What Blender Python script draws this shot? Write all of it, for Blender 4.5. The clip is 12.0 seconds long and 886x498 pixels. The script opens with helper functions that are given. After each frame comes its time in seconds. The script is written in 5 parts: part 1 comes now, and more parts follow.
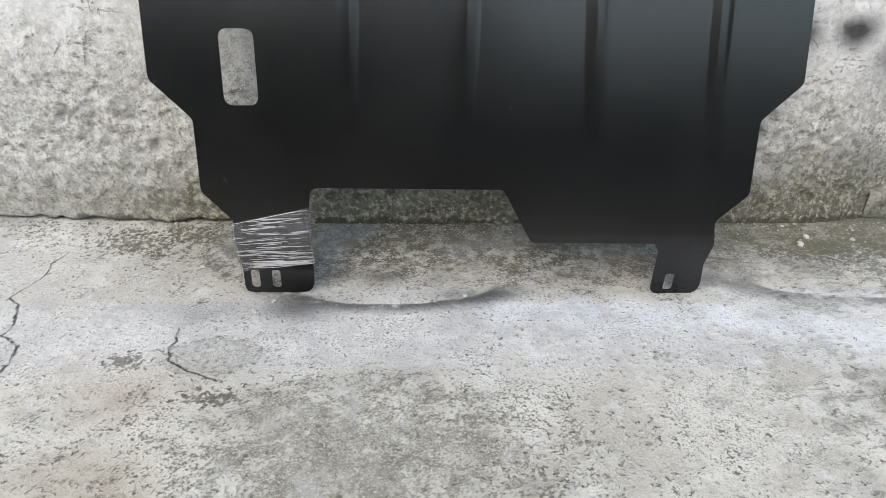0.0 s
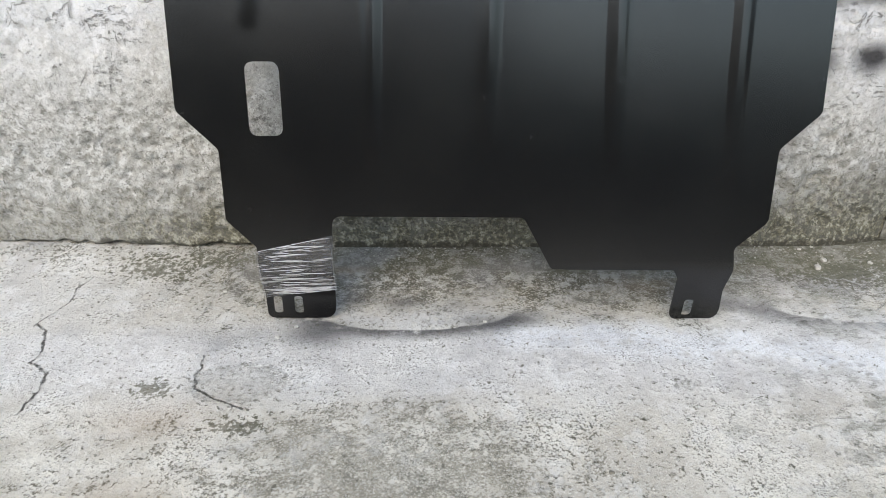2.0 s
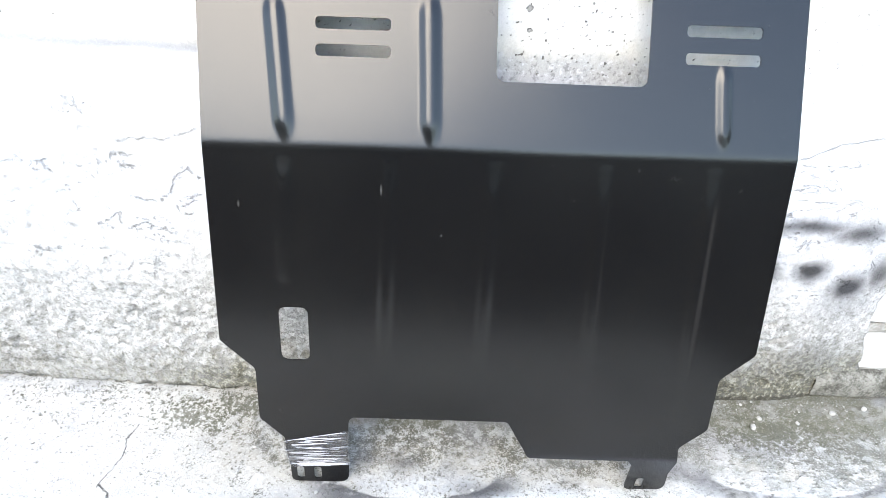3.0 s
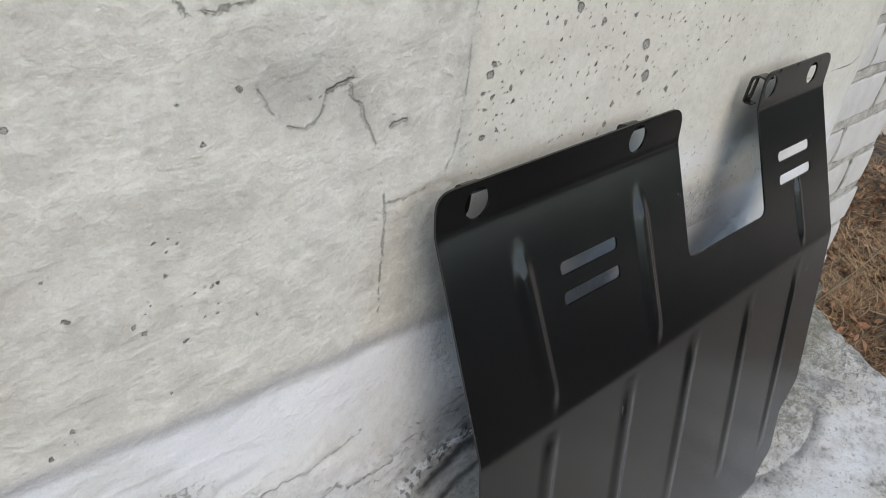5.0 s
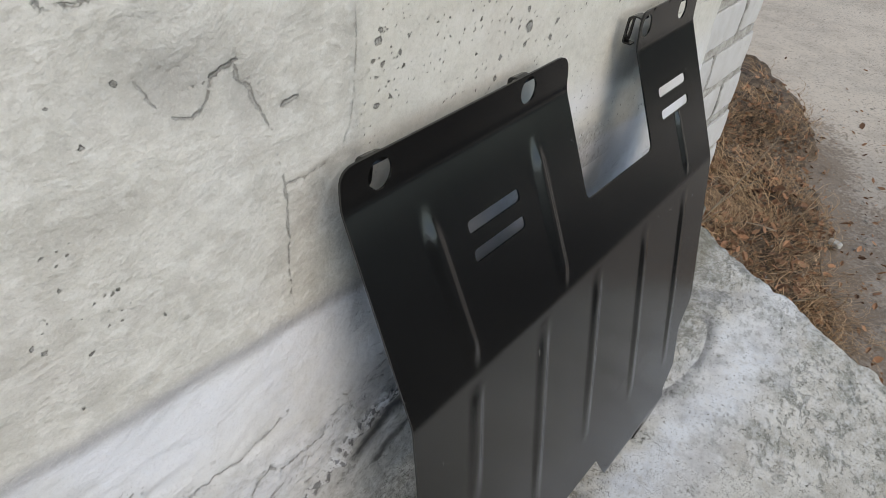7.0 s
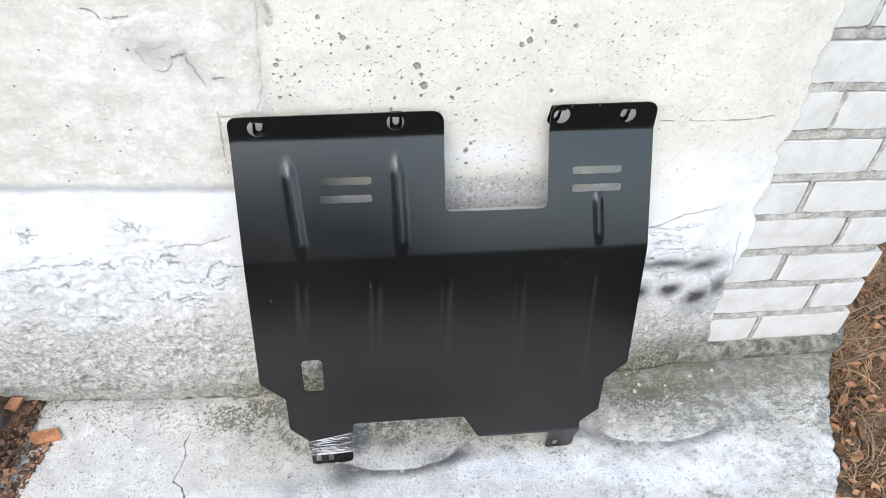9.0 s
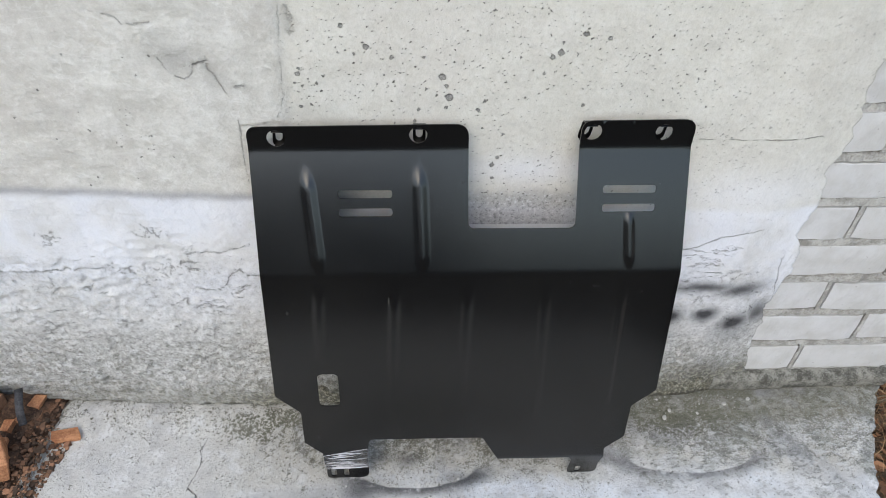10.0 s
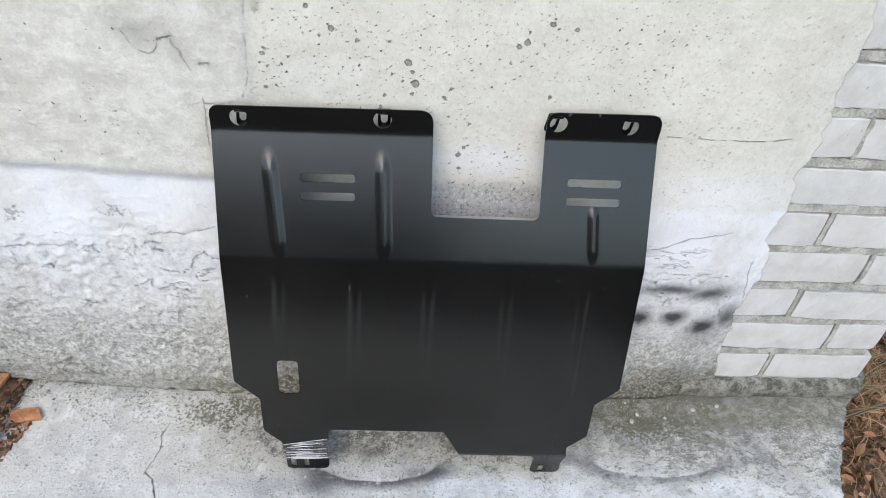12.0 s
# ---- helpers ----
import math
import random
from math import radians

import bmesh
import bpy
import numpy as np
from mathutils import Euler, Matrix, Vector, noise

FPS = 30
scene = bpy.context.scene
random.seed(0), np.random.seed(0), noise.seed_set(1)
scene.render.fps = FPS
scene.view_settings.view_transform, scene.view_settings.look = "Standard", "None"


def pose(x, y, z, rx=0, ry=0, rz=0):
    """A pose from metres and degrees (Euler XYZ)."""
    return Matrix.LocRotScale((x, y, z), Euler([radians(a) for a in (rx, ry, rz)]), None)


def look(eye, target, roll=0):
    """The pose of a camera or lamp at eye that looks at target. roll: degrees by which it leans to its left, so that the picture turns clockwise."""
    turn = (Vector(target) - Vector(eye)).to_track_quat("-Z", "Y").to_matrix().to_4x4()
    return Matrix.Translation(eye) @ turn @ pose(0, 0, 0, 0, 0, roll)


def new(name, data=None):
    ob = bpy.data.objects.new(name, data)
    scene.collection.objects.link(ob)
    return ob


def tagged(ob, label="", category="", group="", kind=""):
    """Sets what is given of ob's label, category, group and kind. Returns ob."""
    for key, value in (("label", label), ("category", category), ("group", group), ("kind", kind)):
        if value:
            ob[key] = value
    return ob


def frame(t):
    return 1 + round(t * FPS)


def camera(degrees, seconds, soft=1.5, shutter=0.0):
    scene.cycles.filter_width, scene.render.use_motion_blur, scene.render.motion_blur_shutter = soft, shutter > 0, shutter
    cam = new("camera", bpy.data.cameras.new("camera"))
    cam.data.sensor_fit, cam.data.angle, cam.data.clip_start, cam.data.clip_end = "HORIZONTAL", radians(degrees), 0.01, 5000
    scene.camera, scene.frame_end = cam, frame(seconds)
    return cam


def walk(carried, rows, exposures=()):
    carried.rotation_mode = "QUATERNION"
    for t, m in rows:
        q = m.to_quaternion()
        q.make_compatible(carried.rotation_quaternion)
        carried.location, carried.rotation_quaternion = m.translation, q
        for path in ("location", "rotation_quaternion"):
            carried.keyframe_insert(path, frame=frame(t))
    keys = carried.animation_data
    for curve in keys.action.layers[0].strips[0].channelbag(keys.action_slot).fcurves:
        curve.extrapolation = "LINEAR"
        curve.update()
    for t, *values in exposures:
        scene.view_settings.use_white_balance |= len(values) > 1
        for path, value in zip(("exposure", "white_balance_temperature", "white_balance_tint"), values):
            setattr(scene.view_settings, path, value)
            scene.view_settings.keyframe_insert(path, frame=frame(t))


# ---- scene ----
import functools

cam = camera(66.6, 12.0, soft=0.55)
EXPO, KELVIN = 1.42, 7800
PATH = [
    (0, (0.323, -0.949, 0.463), (0.354, 0.821, -0.467), 0.5),
    (0.5, (0.326, -0.947, 0.461), (0.350, 0.817, -0.480), 0.2),
    (1, (0.327, -0.945, 0.460), (0.364, 0.821, -0.478), 0.9),
    (1.5, (0.324, -0.942, 0.464), (0.356, 0.828, -0.466), 0.8),
    (2, (0.306, -0.947, 0.487), (0.315, 0.836, -0.419), 0.1),
    (2.5, (0.289, -0.947, 0.582), (0.290, 0.836, -0.323), 0.6),
    (2.7, (0.285, -0.926, 0.695), (0.311, 0.822, -0.277), 2.1),
    (2.9, (0.286, -0.900, 0.836), (0.326, 0.806, -0.208), 2.6),
    (3, (0.280, -0.894, 0.901), (0.332, 0.786, -0.182), 2.6),
    (3.5, (0.219, -0.871, 1.167), (0.275, 0.758, 0.008), 3.2),
    (3.7, (0.125, -0.879, 1.180), (0.296, 0.754, 0.038), 7.6),
    (5.3, (-0.354, -0.246, 0.996), (1.010, 0.691, -0.131), 4.1),
    (5.5, (-0.369, -0.174, 0.952), (1.119, 0.520, -0.189), 5.1),
    (5.7, (-0.373, -0.140, 0.911), (1.194, 0.392, -0.209), 4.4),
    (5.9, (-0.381, -0.124, 0.868), (1.235, 0.305, -0.228), 4.8),
    (6, (-0.374, -0.120, 0.853), (1.252, 0.268, -0.245), 5.6),
    (6.2, (-0.362, -0.127, 0.853), (1.253, 0.211, -0.272), 7.6),
    (6.5, (-0.372, -0.174, 0.914), (1.222, 0.279, -0.206), 5.2),
    (6.8, (-0.348, -0.283, 1.010), (1.090, 0.479, -0.158), 4.6),
    (7, (-0.310, -0.378, 1.069), (0.976, 0.572, -0.132), 4.7),
    (7.2, (-0.277, -0.474, 1.102), (0.930, 0.580, -0.094), 6.4),
    (8.8, (0.168, -1.019, 1.360), (0.431, 0.452, 0.030), 4.2),
    (9, (0.213, -1.028, 1.370), (0.446, 0.458, 0.052), 3.3),
    (9.2, (0.238, -1.017, 1.376), (0.427, 0.475, 0.058), 2.4),
    (9.5, (0.239, -1.034, 1.382), (0.380, 0.466, 0.066), 2.3),
    (10, (0.248, -0.981, 1.364), (0.367, 0.517, 0.045), 2.4),
    (10.5, (0.242, -0.763, 1.305), (0.441, 0.571, -0.172), 6.4),
    (11, (0.281, -0.604, 1.282), (0.493, 0.629, -0.279), 9.1),
    (11.5, (0.306, -0.790, 1.306), (0.468, 0.561, -0.160), 7.3),
    (12, (0.312, -1.000, 1.336), (0.434, 0.515, 0.036), 4.7),
]
walk(cam, [(t, look(eye, target, roll)) for t, eye, target, roll in PATH],
     [(t, EXPO + more, KELVIN + (550 if t < 2.4 else -250 if 2.8 < t < 3.8 else 520 if 5 < t < 7.5 else 0), 9) for t, more in ((0.0, 0.07), (2.2, 0.10), (2.6, 0.45), (2.9, 0.85), (3.3, 0.95), (3.7, 0.6),
                                                   (5.3, -0.52), (6.2, -0.52), (7.2, -0.48), (8.8, 0.35), (9.1, 0.25), (9.4, -0.22), (10.0, -0.26), (10.5, -0.38), (11.0, -0.12), (11.5, 0.05), (12.0, -0.05))])

# ---- light ----
SUN_DIR = Vector((-0.22, -0.72, 0.665)).normalized()      # towards the sun
world = bpy.data.worlds.new("sky")
scene.world = world
world.use_nodes = True
wt = world.node_tree
sky = wt.nodes.new("ShaderNodeTexSky")
sky.sky_type = "NISHITA"
sky.sun_disc = False
sky.sun_elevation = math.asin(SUN_DIR.z)
sky.sun_rotation = math.atan2(SUN_DIR.x, SUN_DIR.y)
sky.air_density, sky.dust_density, sky.ozone_density = 1.0, 0.6, 2.0
wt.nodes["Background"].inputs["Strength"].default_value = 0.15
wt.links.new(sky.outputs[0], wt.nodes["Background"].inputs["Color"])
sun_data = bpy.data.lights.new("sun", "SUN")
sun_data.energy, sun_data.angle, sun_data.color = 0.68, radians(44), (1.0, 0.97, 0.92)
sun = new("sun", sun_data)
sun.matrix_world = look(SUN_DIR * 20, (0, 0, 0))


# ---- material tools ----
class Nodes:
    """A small builder for node materials."""

    def __init__(self, name):
        self.mat = bpy.data.materials.new(name)
        self.mat.use_nodes = True
        self.tree = self.mat.node_tree
        self.bsdf = self.tree.nodes["Principled BSDF"]

    def put(self, socket, value):
        if isinstance(value, bpy.types.NodeSocket):
            self.tree.links.new(value, socket)
        elif isinstance(value, (tuple, list)) and len(value) == 3 and socket.type == "RGBA":
            socket.default_value = (*value, 1)
        else:
            socket.default_value = value

    def place(self):
        return self.tree.nodes.new("ShaderNodeTexCoord").outputs["Object"]

    def parts(self, vec):
        n = self.tree.nodes.new("ShaderNodeSeparateXYZ")
        self.put(n.inputs[0], vec)
        return n.outputs

    def join(self, x, y, z):
        n = self.tree.nodes.new("ShaderNodeCombineXYZ")
        for s, v in zip(n.inputs, (x, y, z)):
            self.put(s, v)
        return n.outputs[0]

    def math(self, op, a, b=0.0, clamp=False):
        n = self.tree.nodes.new("ShaderNodeMath")
        n.operation, n.use_clamp = op, clamp
        self.put(n.inputs[0], a)
        self.put(n.inputs[1], b)
        return n.outputs[0]

    def add(self, a, b): return self.math("ADD", a, b)
    def sub(self, a, b): return self.math("SUBTRACT", a, b)
    def mul(self, a, b): return self.math("MULTIPLY", a, b)
    def most(self, a, b): return self.math("MAXIMUM", a, b)

    def noise(self, vec, scale, detail=4.0, rough=0.55, warp=0.0):
        n = self.tree.nodes.new("ShaderNodeTexNoise")
        self.put(n.inputs["Vector"], vec)
        n.inputs["Scale"].default_value = scale
        n.inputs["Detail"].default_value = detail
        n.inputs["Roughness"].default_value = rough
        n.inputs["Distortion"].default_value = warp
        return n.outputs[0]

    def cells(self, vec, scale, feature="F1"):
        n = self.tree.nodes.new("ShaderNodeTexVoronoi")
        n.feature = feature
        self.put(n.inputs["Vector"], vec)
        n.inputs["Scale"].default_value = scale
        return n.outputs["Distance"]

    def step(self, v, low, high):
        """0 below low, 1 above high, smooth between (low may be above high)."""
        n = self.tree.nodes.new("ShaderNodeMapRange")
        n.interpolation_type = "SMOOTHSTEP"
        self.put(n.inputs["Value"], v)
        a, b, x, y = (low, high, 0.0, 1.0) if low < high else (high, low, 1.0, 0.0)
        for i, w in zip((1, 2, 3, 4), (a, b, x, y)):
            n.inputs[i].default_value = w
        return n.outputs[0]

    def mix(self, f, a, b):
        n = self.tree.nodes.new("ShaderNodeMix")
        n.data_type = "RGBA"
        self.put(n.inputs[0], f)
        self.put(n.inputs[6], a)
        self.put(n.inputs[7], b)
        return n.outputs[2]

    def spot(self, a, b, ca, cb, ra, rb):
        """A soft blot round (ca, cb) in the plane of the coordinates a, b."""
        da = self.mul(self.sub(a, ca), 1 / ra)
        db = self.mul(self.sub(b, cb), 1 / rb)
        r = self.add(self.mul(da, da), self.mul(db, db))
        return self.math("POWER", 0.37, r)

    def crack(self, a, b, a0, slope, width, b0, b1, wander):
        """A thin line a = a0 + slope * b + wander, between b0 and b1."""
        d = self.sub(a, self.add(a0, self.mul(b, slope)))
        d = self.math("ABSOLUTE", self.add(d, wander))
        line = self.step(d, width, width * 0.25)
        inside = self.mul(self.step(b, b0, b0 + 0.03), self.step(b, b1, b1 - 0.03))
        return self.mul(line, inside)

    def path(self, a, b, points):
        """Distance from a line through the points, in the plane of a, b."""
        here = self.join(a, b, 0.0)
        near = 9.0
        for (a0, b0), (a1, b1) in zip(points, points[1:]):
            da, db = a1 - a0, b1 - b0
            off = self.tree.nodes.new("ShaderNodeVectorMath")
            off.operation = "SUBTRACT"
            self.put(off.inputs[0], here)
            off.inputs[1].default_value = (a0, b0, 0.0)
            dot = self.tree.nodes.new("ShaderNodeVectorMath")
            dot.operation = "DOT_PRODUCT"
            self.put(dot.inputs[0], off.outputs[0])
            k = 1.0 / max(1e-9, da * da + db * db)
            dot.inputs[1].default_value = (da * k, db * k, 0.0)
            along = self.math("MINIMUM", self.most(dot.outputs["Value"], 0.0), 1.0)
            foot = self.join(self.mul(along, da), self.mul(along, db), 0.0)
            gap = self.tree.nodes.new("ShaderNodeVectorMath")
            gap.operation = "DISTANCE"
            self.put(gap.inputs[0], off.outputs[0])
            self.put(gap.inputs[1], foot)
            near = self.math("MINIMUM", near, gap.outputs["Value"])
        return near

    def done(self, color, rough=0.8, height=None, depth=0.002, metal=0.0, spec=0.5):
        self.put(self.bsdf.inputs["Base Color"], color)
        self.put(self.bsdf.inputs["Roughness"], rough)
        self.put(self.bsdf.inputs["Metallic"], metal)
        self.bsdf.inputs["Specular IOR Level"].default_value = spec
        if height is not None:
            b = self.tree.nodes.new("ShaderNodeBump")
            b.inputs["Distance"].default_value = depth
            b.inputs["Strength"].default_value = 1.0
            self.put(b.inputs["Height"], height)
            self.tree.links.new(b.outputs[0], self.bsdf.inputs["Normal"])
        return self.mat


# blow holes of the cast wall: x, z in metres, radius in mm
HOLES = (
    ((0.158, 0.946, 4.0), (0.195, 0.913, 4.6), (0.176, 0.903, 2.0), (0.234, 0.896, 3.3), (0.248, 0.869, 2.6), (0.221, 0.866, 2.0), (0.284, 0.897, 2.6),
     (0.314, 0.863, 5.9), (0.321, 0.848, 3.3), (0.326, 0.828, 6.6), (0.322, 0.809, 3.3), (0.288, 0.842, 2.6), (0.277, 0.806, 2.6), (0.270, 0.783, 3.3),
     (0.384, 0.821, 3.3), (0.375, 0.805, 4.0), (0.498, 0.907, 5.3), (0.485, 0.899, 4.6), (0.533, 0.936, 4.6), (0.499, 0.923, 2.6), (0.548, 0.814, 3.3)),
    ((0.476, 0.871, 2.6), (0.087, 0.869, 4.0), (0.090, 0.878, 2.6), (0.092, 0.847, 2.6), (0.081, 0.853, 2.6), (0.115, 0.852, 2.6), (0.104, 0.814, 2.6),
     (0.086, 0.811, 2.6), (0.572, 0.930, 4.0), (0.420, 0.758, 2.6), (0.414, 0.711, 3.3), (0.406, 0.696, 4.0), (0.408, 0.668, 3.3), (0.487, 0.704, 2.6)),
    ((-0.266, 0.893, 1.8), (-0.174, 0.891, 1.4), (-0.135, 0.895, 1.8), (-0.161, 0.862, 1.8), (-0.323, 0.832, 1.8), (-0.270, 0.795, 1.4), (-0.378, 0.781, 2.2),
     (-0.264, 0.761, 2.2), (-0.323, 0.743, 1.8), (-0.219, 0.730, 1.8), (-0.138, 0.713, 1.8), (-0.226, 0.738, 1.8), (-0.193, 0.710, 1.8), (-0.280, 0.665, 1.8), (-0.210, 0.665, 1.4)),
)


def concrete_wall(upper):
    """The cast face: bare concrete above, limed and sprayed below."""
    m = Nodes("old_concrete_wall" if upper else "limed_concrete_wall")
    p = m.place()
    x, y, z = m.parts(p)
    n2, n6, n25, n90 = m.noise(p, 2.2), m.noise(p, 7, 8, 0.65), m.noise(p, 30, 9, 0.68), m.noise(p, 120, 6, 0.7)
    n300 = m.noise(p, 330, 3, 0.6)
    # crumbling lines
    wander = m.mul(m.sub(m.noise(p, 14, 7, 0.75), 0.5), 0.05)
    tear = m.mul(m.sub(m.noise(p, 60, 6, 0.72), 0.5), 0.016)
    jx, jz = m.add(x, tear), m.add(z, m.mul(m.sub(m.noise(m.join(z, y, x), 60, 6, 0.72), 0.5), 0.016))

    def fissure(points, width, k, gate=None, a=jx, b=jz):
        near = m.path(a, b, points)
        line = m.most(m.mul(m.step(near, width * 1.3, width * 0.2), k * 0.8), m.mul(m.step(near, width * 4.0, 0.0), k * 0.22))
        return line if gate is None else m.mul(line, gate)

    gaps = m.add(0.06, m.mul(m.step(m.add(m.mul(n25, 0.5), m.mul(n90, 0.5)), 0.47, 0.53), 0.94))
    # white lime and spray paint on the lower wall
    edge = m.add(z, m.add(m.mul(m.sub(m.noise(p, 5, 3), 0.5), 0.03), m.mul(m.most(x, -0.12), 0.04)))
    painted = m.step(edge, 0.635, 0.613)
    lime = m.mix(m.step(n6, 0.42, 0.60), (0.72, 0.725, 0.735), (0.60, 0.60, 0.595))
    lime = m.mix(m.mul(m.step(edge, 0.27, 0.46), m.step(m.noise(p, 5.5, 5), 0.38, 0.58)), lime, (0.70, 0.72, 0.765))
    if upper:
        # bare cast concrete of the upper wall: a smooth older pour beside a pale, pitted one
        cast = m.step(m.add(x, m.mul(m.sub(n6, 0.5), 0.05)), 0.045, 0.075)
        old = m.sub(1.0, cast)
        bare = m.mix(m.step(n6, 0.36, 0.64), (0.555, 0.54, 0.495), (0.645, 0.635, 0.59))
        bare = m.mix(m.mul(cast, 0.50), bare, (0.615, 0.595, 0.525))
        bare = m.mix(m.mul(old, 0.26), bare, (0.43, 0.415, 0.385))
        film = m.noise(m.join(m.add(x, 7.0), y, z), 9, 5, 0.6, 0.6)
        bare = m.mix(m.mul(m.mul(m.step(film, 0.54, 0.60), old), 0.30), bare, (0.74, 0.735, 0.71))
        bare = m.mix(m.mul(m.mul(m.step(film, 0.45, 0.36), old), 0.24), bare, (0.50, 0.475, 0.455))
        along = m.join(m.mul(x, 0.62), y, z)
        blob = m.noise(along, 34, 4, 0.55, 0.25)
        flow = m.noise(along, 46, 7, 0.62)
        bare = m.mix(m.mul(m.step(blob, 0.53, 0.60), m.add(0.12, m.mul(old, 0.26))), bare, (0.70, 0.69, 0.65))
        bare = m.mix(m.mul(m.step(blob, 0.47, 0.38), m.add(0.10, m.mul(old, 0.12))), bare, (0.37, 0.355, 0.325))
        cloud = m.noise(along, 15, 6, 0.6, 0.3)
        bare = m.mix(m.mul(m.step(cloud, 0.52, 0.63), 0.20), bare, (0.735, 0.725, 0.685))
        bare = m.mix(m.mul(m.step(cloud, 0.47, 0.36), 0.18), bare, (0.45, 0.43, 0.39))
        bare = m.mix(m.mul(m.step(flow, 0.54, 0.62), m.add(0.16, m.mul(old, 0.06))), bare, (0.73, 0.725, 0.69))
        bare = m.mix(m.mul(m.step(flow, 0.46, 0.38), m.add(0.14, m.mul(old, 0.04))), bare, (0.41, 0.40, 0.365))
        bare = m.mix(m.mul(m.step(n90, 0.54, 0.60), 0.12), bare, (0.77, 0.765, 0.735))
        bare = m.mix(m.mul(m.step(n90, 0.455, 0.40), 0.13), bare, (0.36, 0.345, 0.315))
        bare = m.mix(m.mul(m.step(n2, 0.45, 0.62), 0.26), bare, (0.56, 0.52, 0.485))
        crumbs = m.noise(p, 78, 4, 0.6)
        bare = m.mix(m.mul(m.step(crumbs, 0.56, 0.61), m.add(0.12, m.mul(old, 0.12))), bare, (0.74, 0.735, 0.70))
        bare = m.mix(m.mul(m.step(crumbs, 0.42, 0.37), m.add(0.10, m.mul(old, 0.04))), bare, (0.36, 0.35, 0.32))
        ragged = m.mul(m.sub(n90, 0.5), 0.5)
        q = m.join(m.add(x, m.mul(m.sub(n90, 0.5), 0.012)), y, m.add(z, m.mul(m.sub(n25, 0.5), 0.02)))
        where = m.mul(m.step(m.add(m.noise(p, 6, 4), m.mul(cast, 0.10)), 0.46, 0.58), m.add(0.25, m.mul(m.step(x, 0.95, 0.62), 0.75)))
        pits = m.mul(m.step(m.add(m.cells(q, 66), m.mul(ragged, 0.75)), 0.12, 0.05), where)
        pits = m.most(pits, m.mul(m.step(m.add(m.cells(q, 135), m.mul(ragged, 0.6)), 0.15, 0.08), m.mul(where, 0.8)))
        pits = m.mul(pits, m.most(cast, m.mul(m.step(m.noise(p, 13, 2), 0.63, 0.66), 0.8)))
        vein = m.mul(m.step(m.math("ABSOLUTE", m.sub(m.noise(along, 26, 4, 0.55, 0.3), 0.52)), 0.022, 0.004), m.step(n6, 0.44, 0.56))
        bare = m.mix(m.mul(vein, m.add(0.08, m.mul(old, 0.18))), bare, (0.76, 0.755, 0.73))
        # blow holes and broken-out pebbles, each with its place and radius in mm
        w = m.join(m.add(x, m.mul(m.sub(m.noise(p, 150, 3, 0.6), 0.5), 0.010)), 0.0, m.add(z, m.mul(m.sub(m.noise(m.join(y, x, z), 150, 3, 0.6), 0.5), 0.010)))
        near = 9.0
        for row in HOLES:
            for cx, cz, mm in row:
                d = m.tree.nodes.new("ShaderNodeVectorMath")
                d.operation = "DISTANCE"
                m.put(d.inputs[0], w)
                d.inputs[1].default_value = (cx, 0.0, cz)
                near = m.math("MINIMUM", near, m.mul(d.outputs["Value"], 1000.0 / mm))
        holes = m.step(near, 1.1, 0.72)
        # shallow spall: soft shading of the hollow mixed into the colour
        hollow = m.most(m.spot(jx, jz, -0.098, 0.888, 0.036, 0.024), m.mul(m.spot(jx, jz, -0.045, 0.856, 0.018, 0.028), 0.7))
        bare = m.mix(m.mul(hollow, 0.70), bare, (0.36, 0.35, 0.33))
        seam_high = m.most(fissure(((0.070, 1.30), (0.070, 0.985), (0.068, 0.939), (0.062, 0.907), (0.062, 0.865), (0.059, 0.821), (0.047, 0.786)), 0.0013, 0.30, gaps),
                           m.mul(m.mul(m.spot(jx, 0.0, 0.084, 0.0, 0.008, 1.0), m.step(z, 0.912, 0.93)), m.mul(m.step(n25, 0.48, 0.56), 0.4)))
        seam_low = fissure(((-0.017, 0.775), (-0.019, 0.746), (-0.021, 0.706), (-0.020, 0.645)), 0.0014, 0.45, gaps)
        jog = fissure(((-0.022, 0.803), (-0.017, 0.775), (-0.001, 0.773), (0.020, 0.776), (0.046, 0.779)), 0.0012, 0.4, gaps)
        shell = m.most(fissure(((-0.072, 0.882), (-0.062, 0.883), (-0.051, 0.888)), 0.0024, 1.0),
                       fissure(((-0.051, 0.888), (-0.049, 0.872), (-0.041, 0.866), (-0.035, 0.846), (-0.026, 0.828)), 0.0017, 0.40, gaps))
        shell = m.most(shell, fissure(((-0.100, 0.862), (-0.087, 0.856), (-0.075, 0.868), (-0.072, 0.882)), 0.0017, 0.45, gaps))
        shell = m.most(shell, fissure(((-0.122, 0.892), (-0.113, 0.874), (-0.100, 0.868)), 0.0016, 0.3, gaps))
        shell = m.most(shell, fissure(((-0.183, 0.958), (-0.170, 0.955), (-0.163, 0.945), (-0.144, 0.944), (-0.121, 0.949)), 0.0018, 0.45, gaps))
        rim_low = fissure(((-0.013, 0.845), (0.001, 0.845)), 0.0026, 0.7)
        hair3 = m.mul(m.mul(m.crack(z, x, 0.747, 0.0, 0.0013, 0.745, 1.01, m.mul(wander, 0.3)), m.step(n25, 0.42, 0.52)), 0.65)
        cracks = m.most(m.most(m.most(seam_high, seam_low), m.most(jog, rim_low)), m.most(hair3, shell))
        color = m.mix(painted, bare, lime)
        rim = m.mul(m.spot(edge, 0.0, 0.627, 0.0, 0.009, 1.0), m.mul(m.step(x, 0.36, 0.05), 0.60))
        color = m.mix(rim, color, (0.27, 0.27, 0.30))
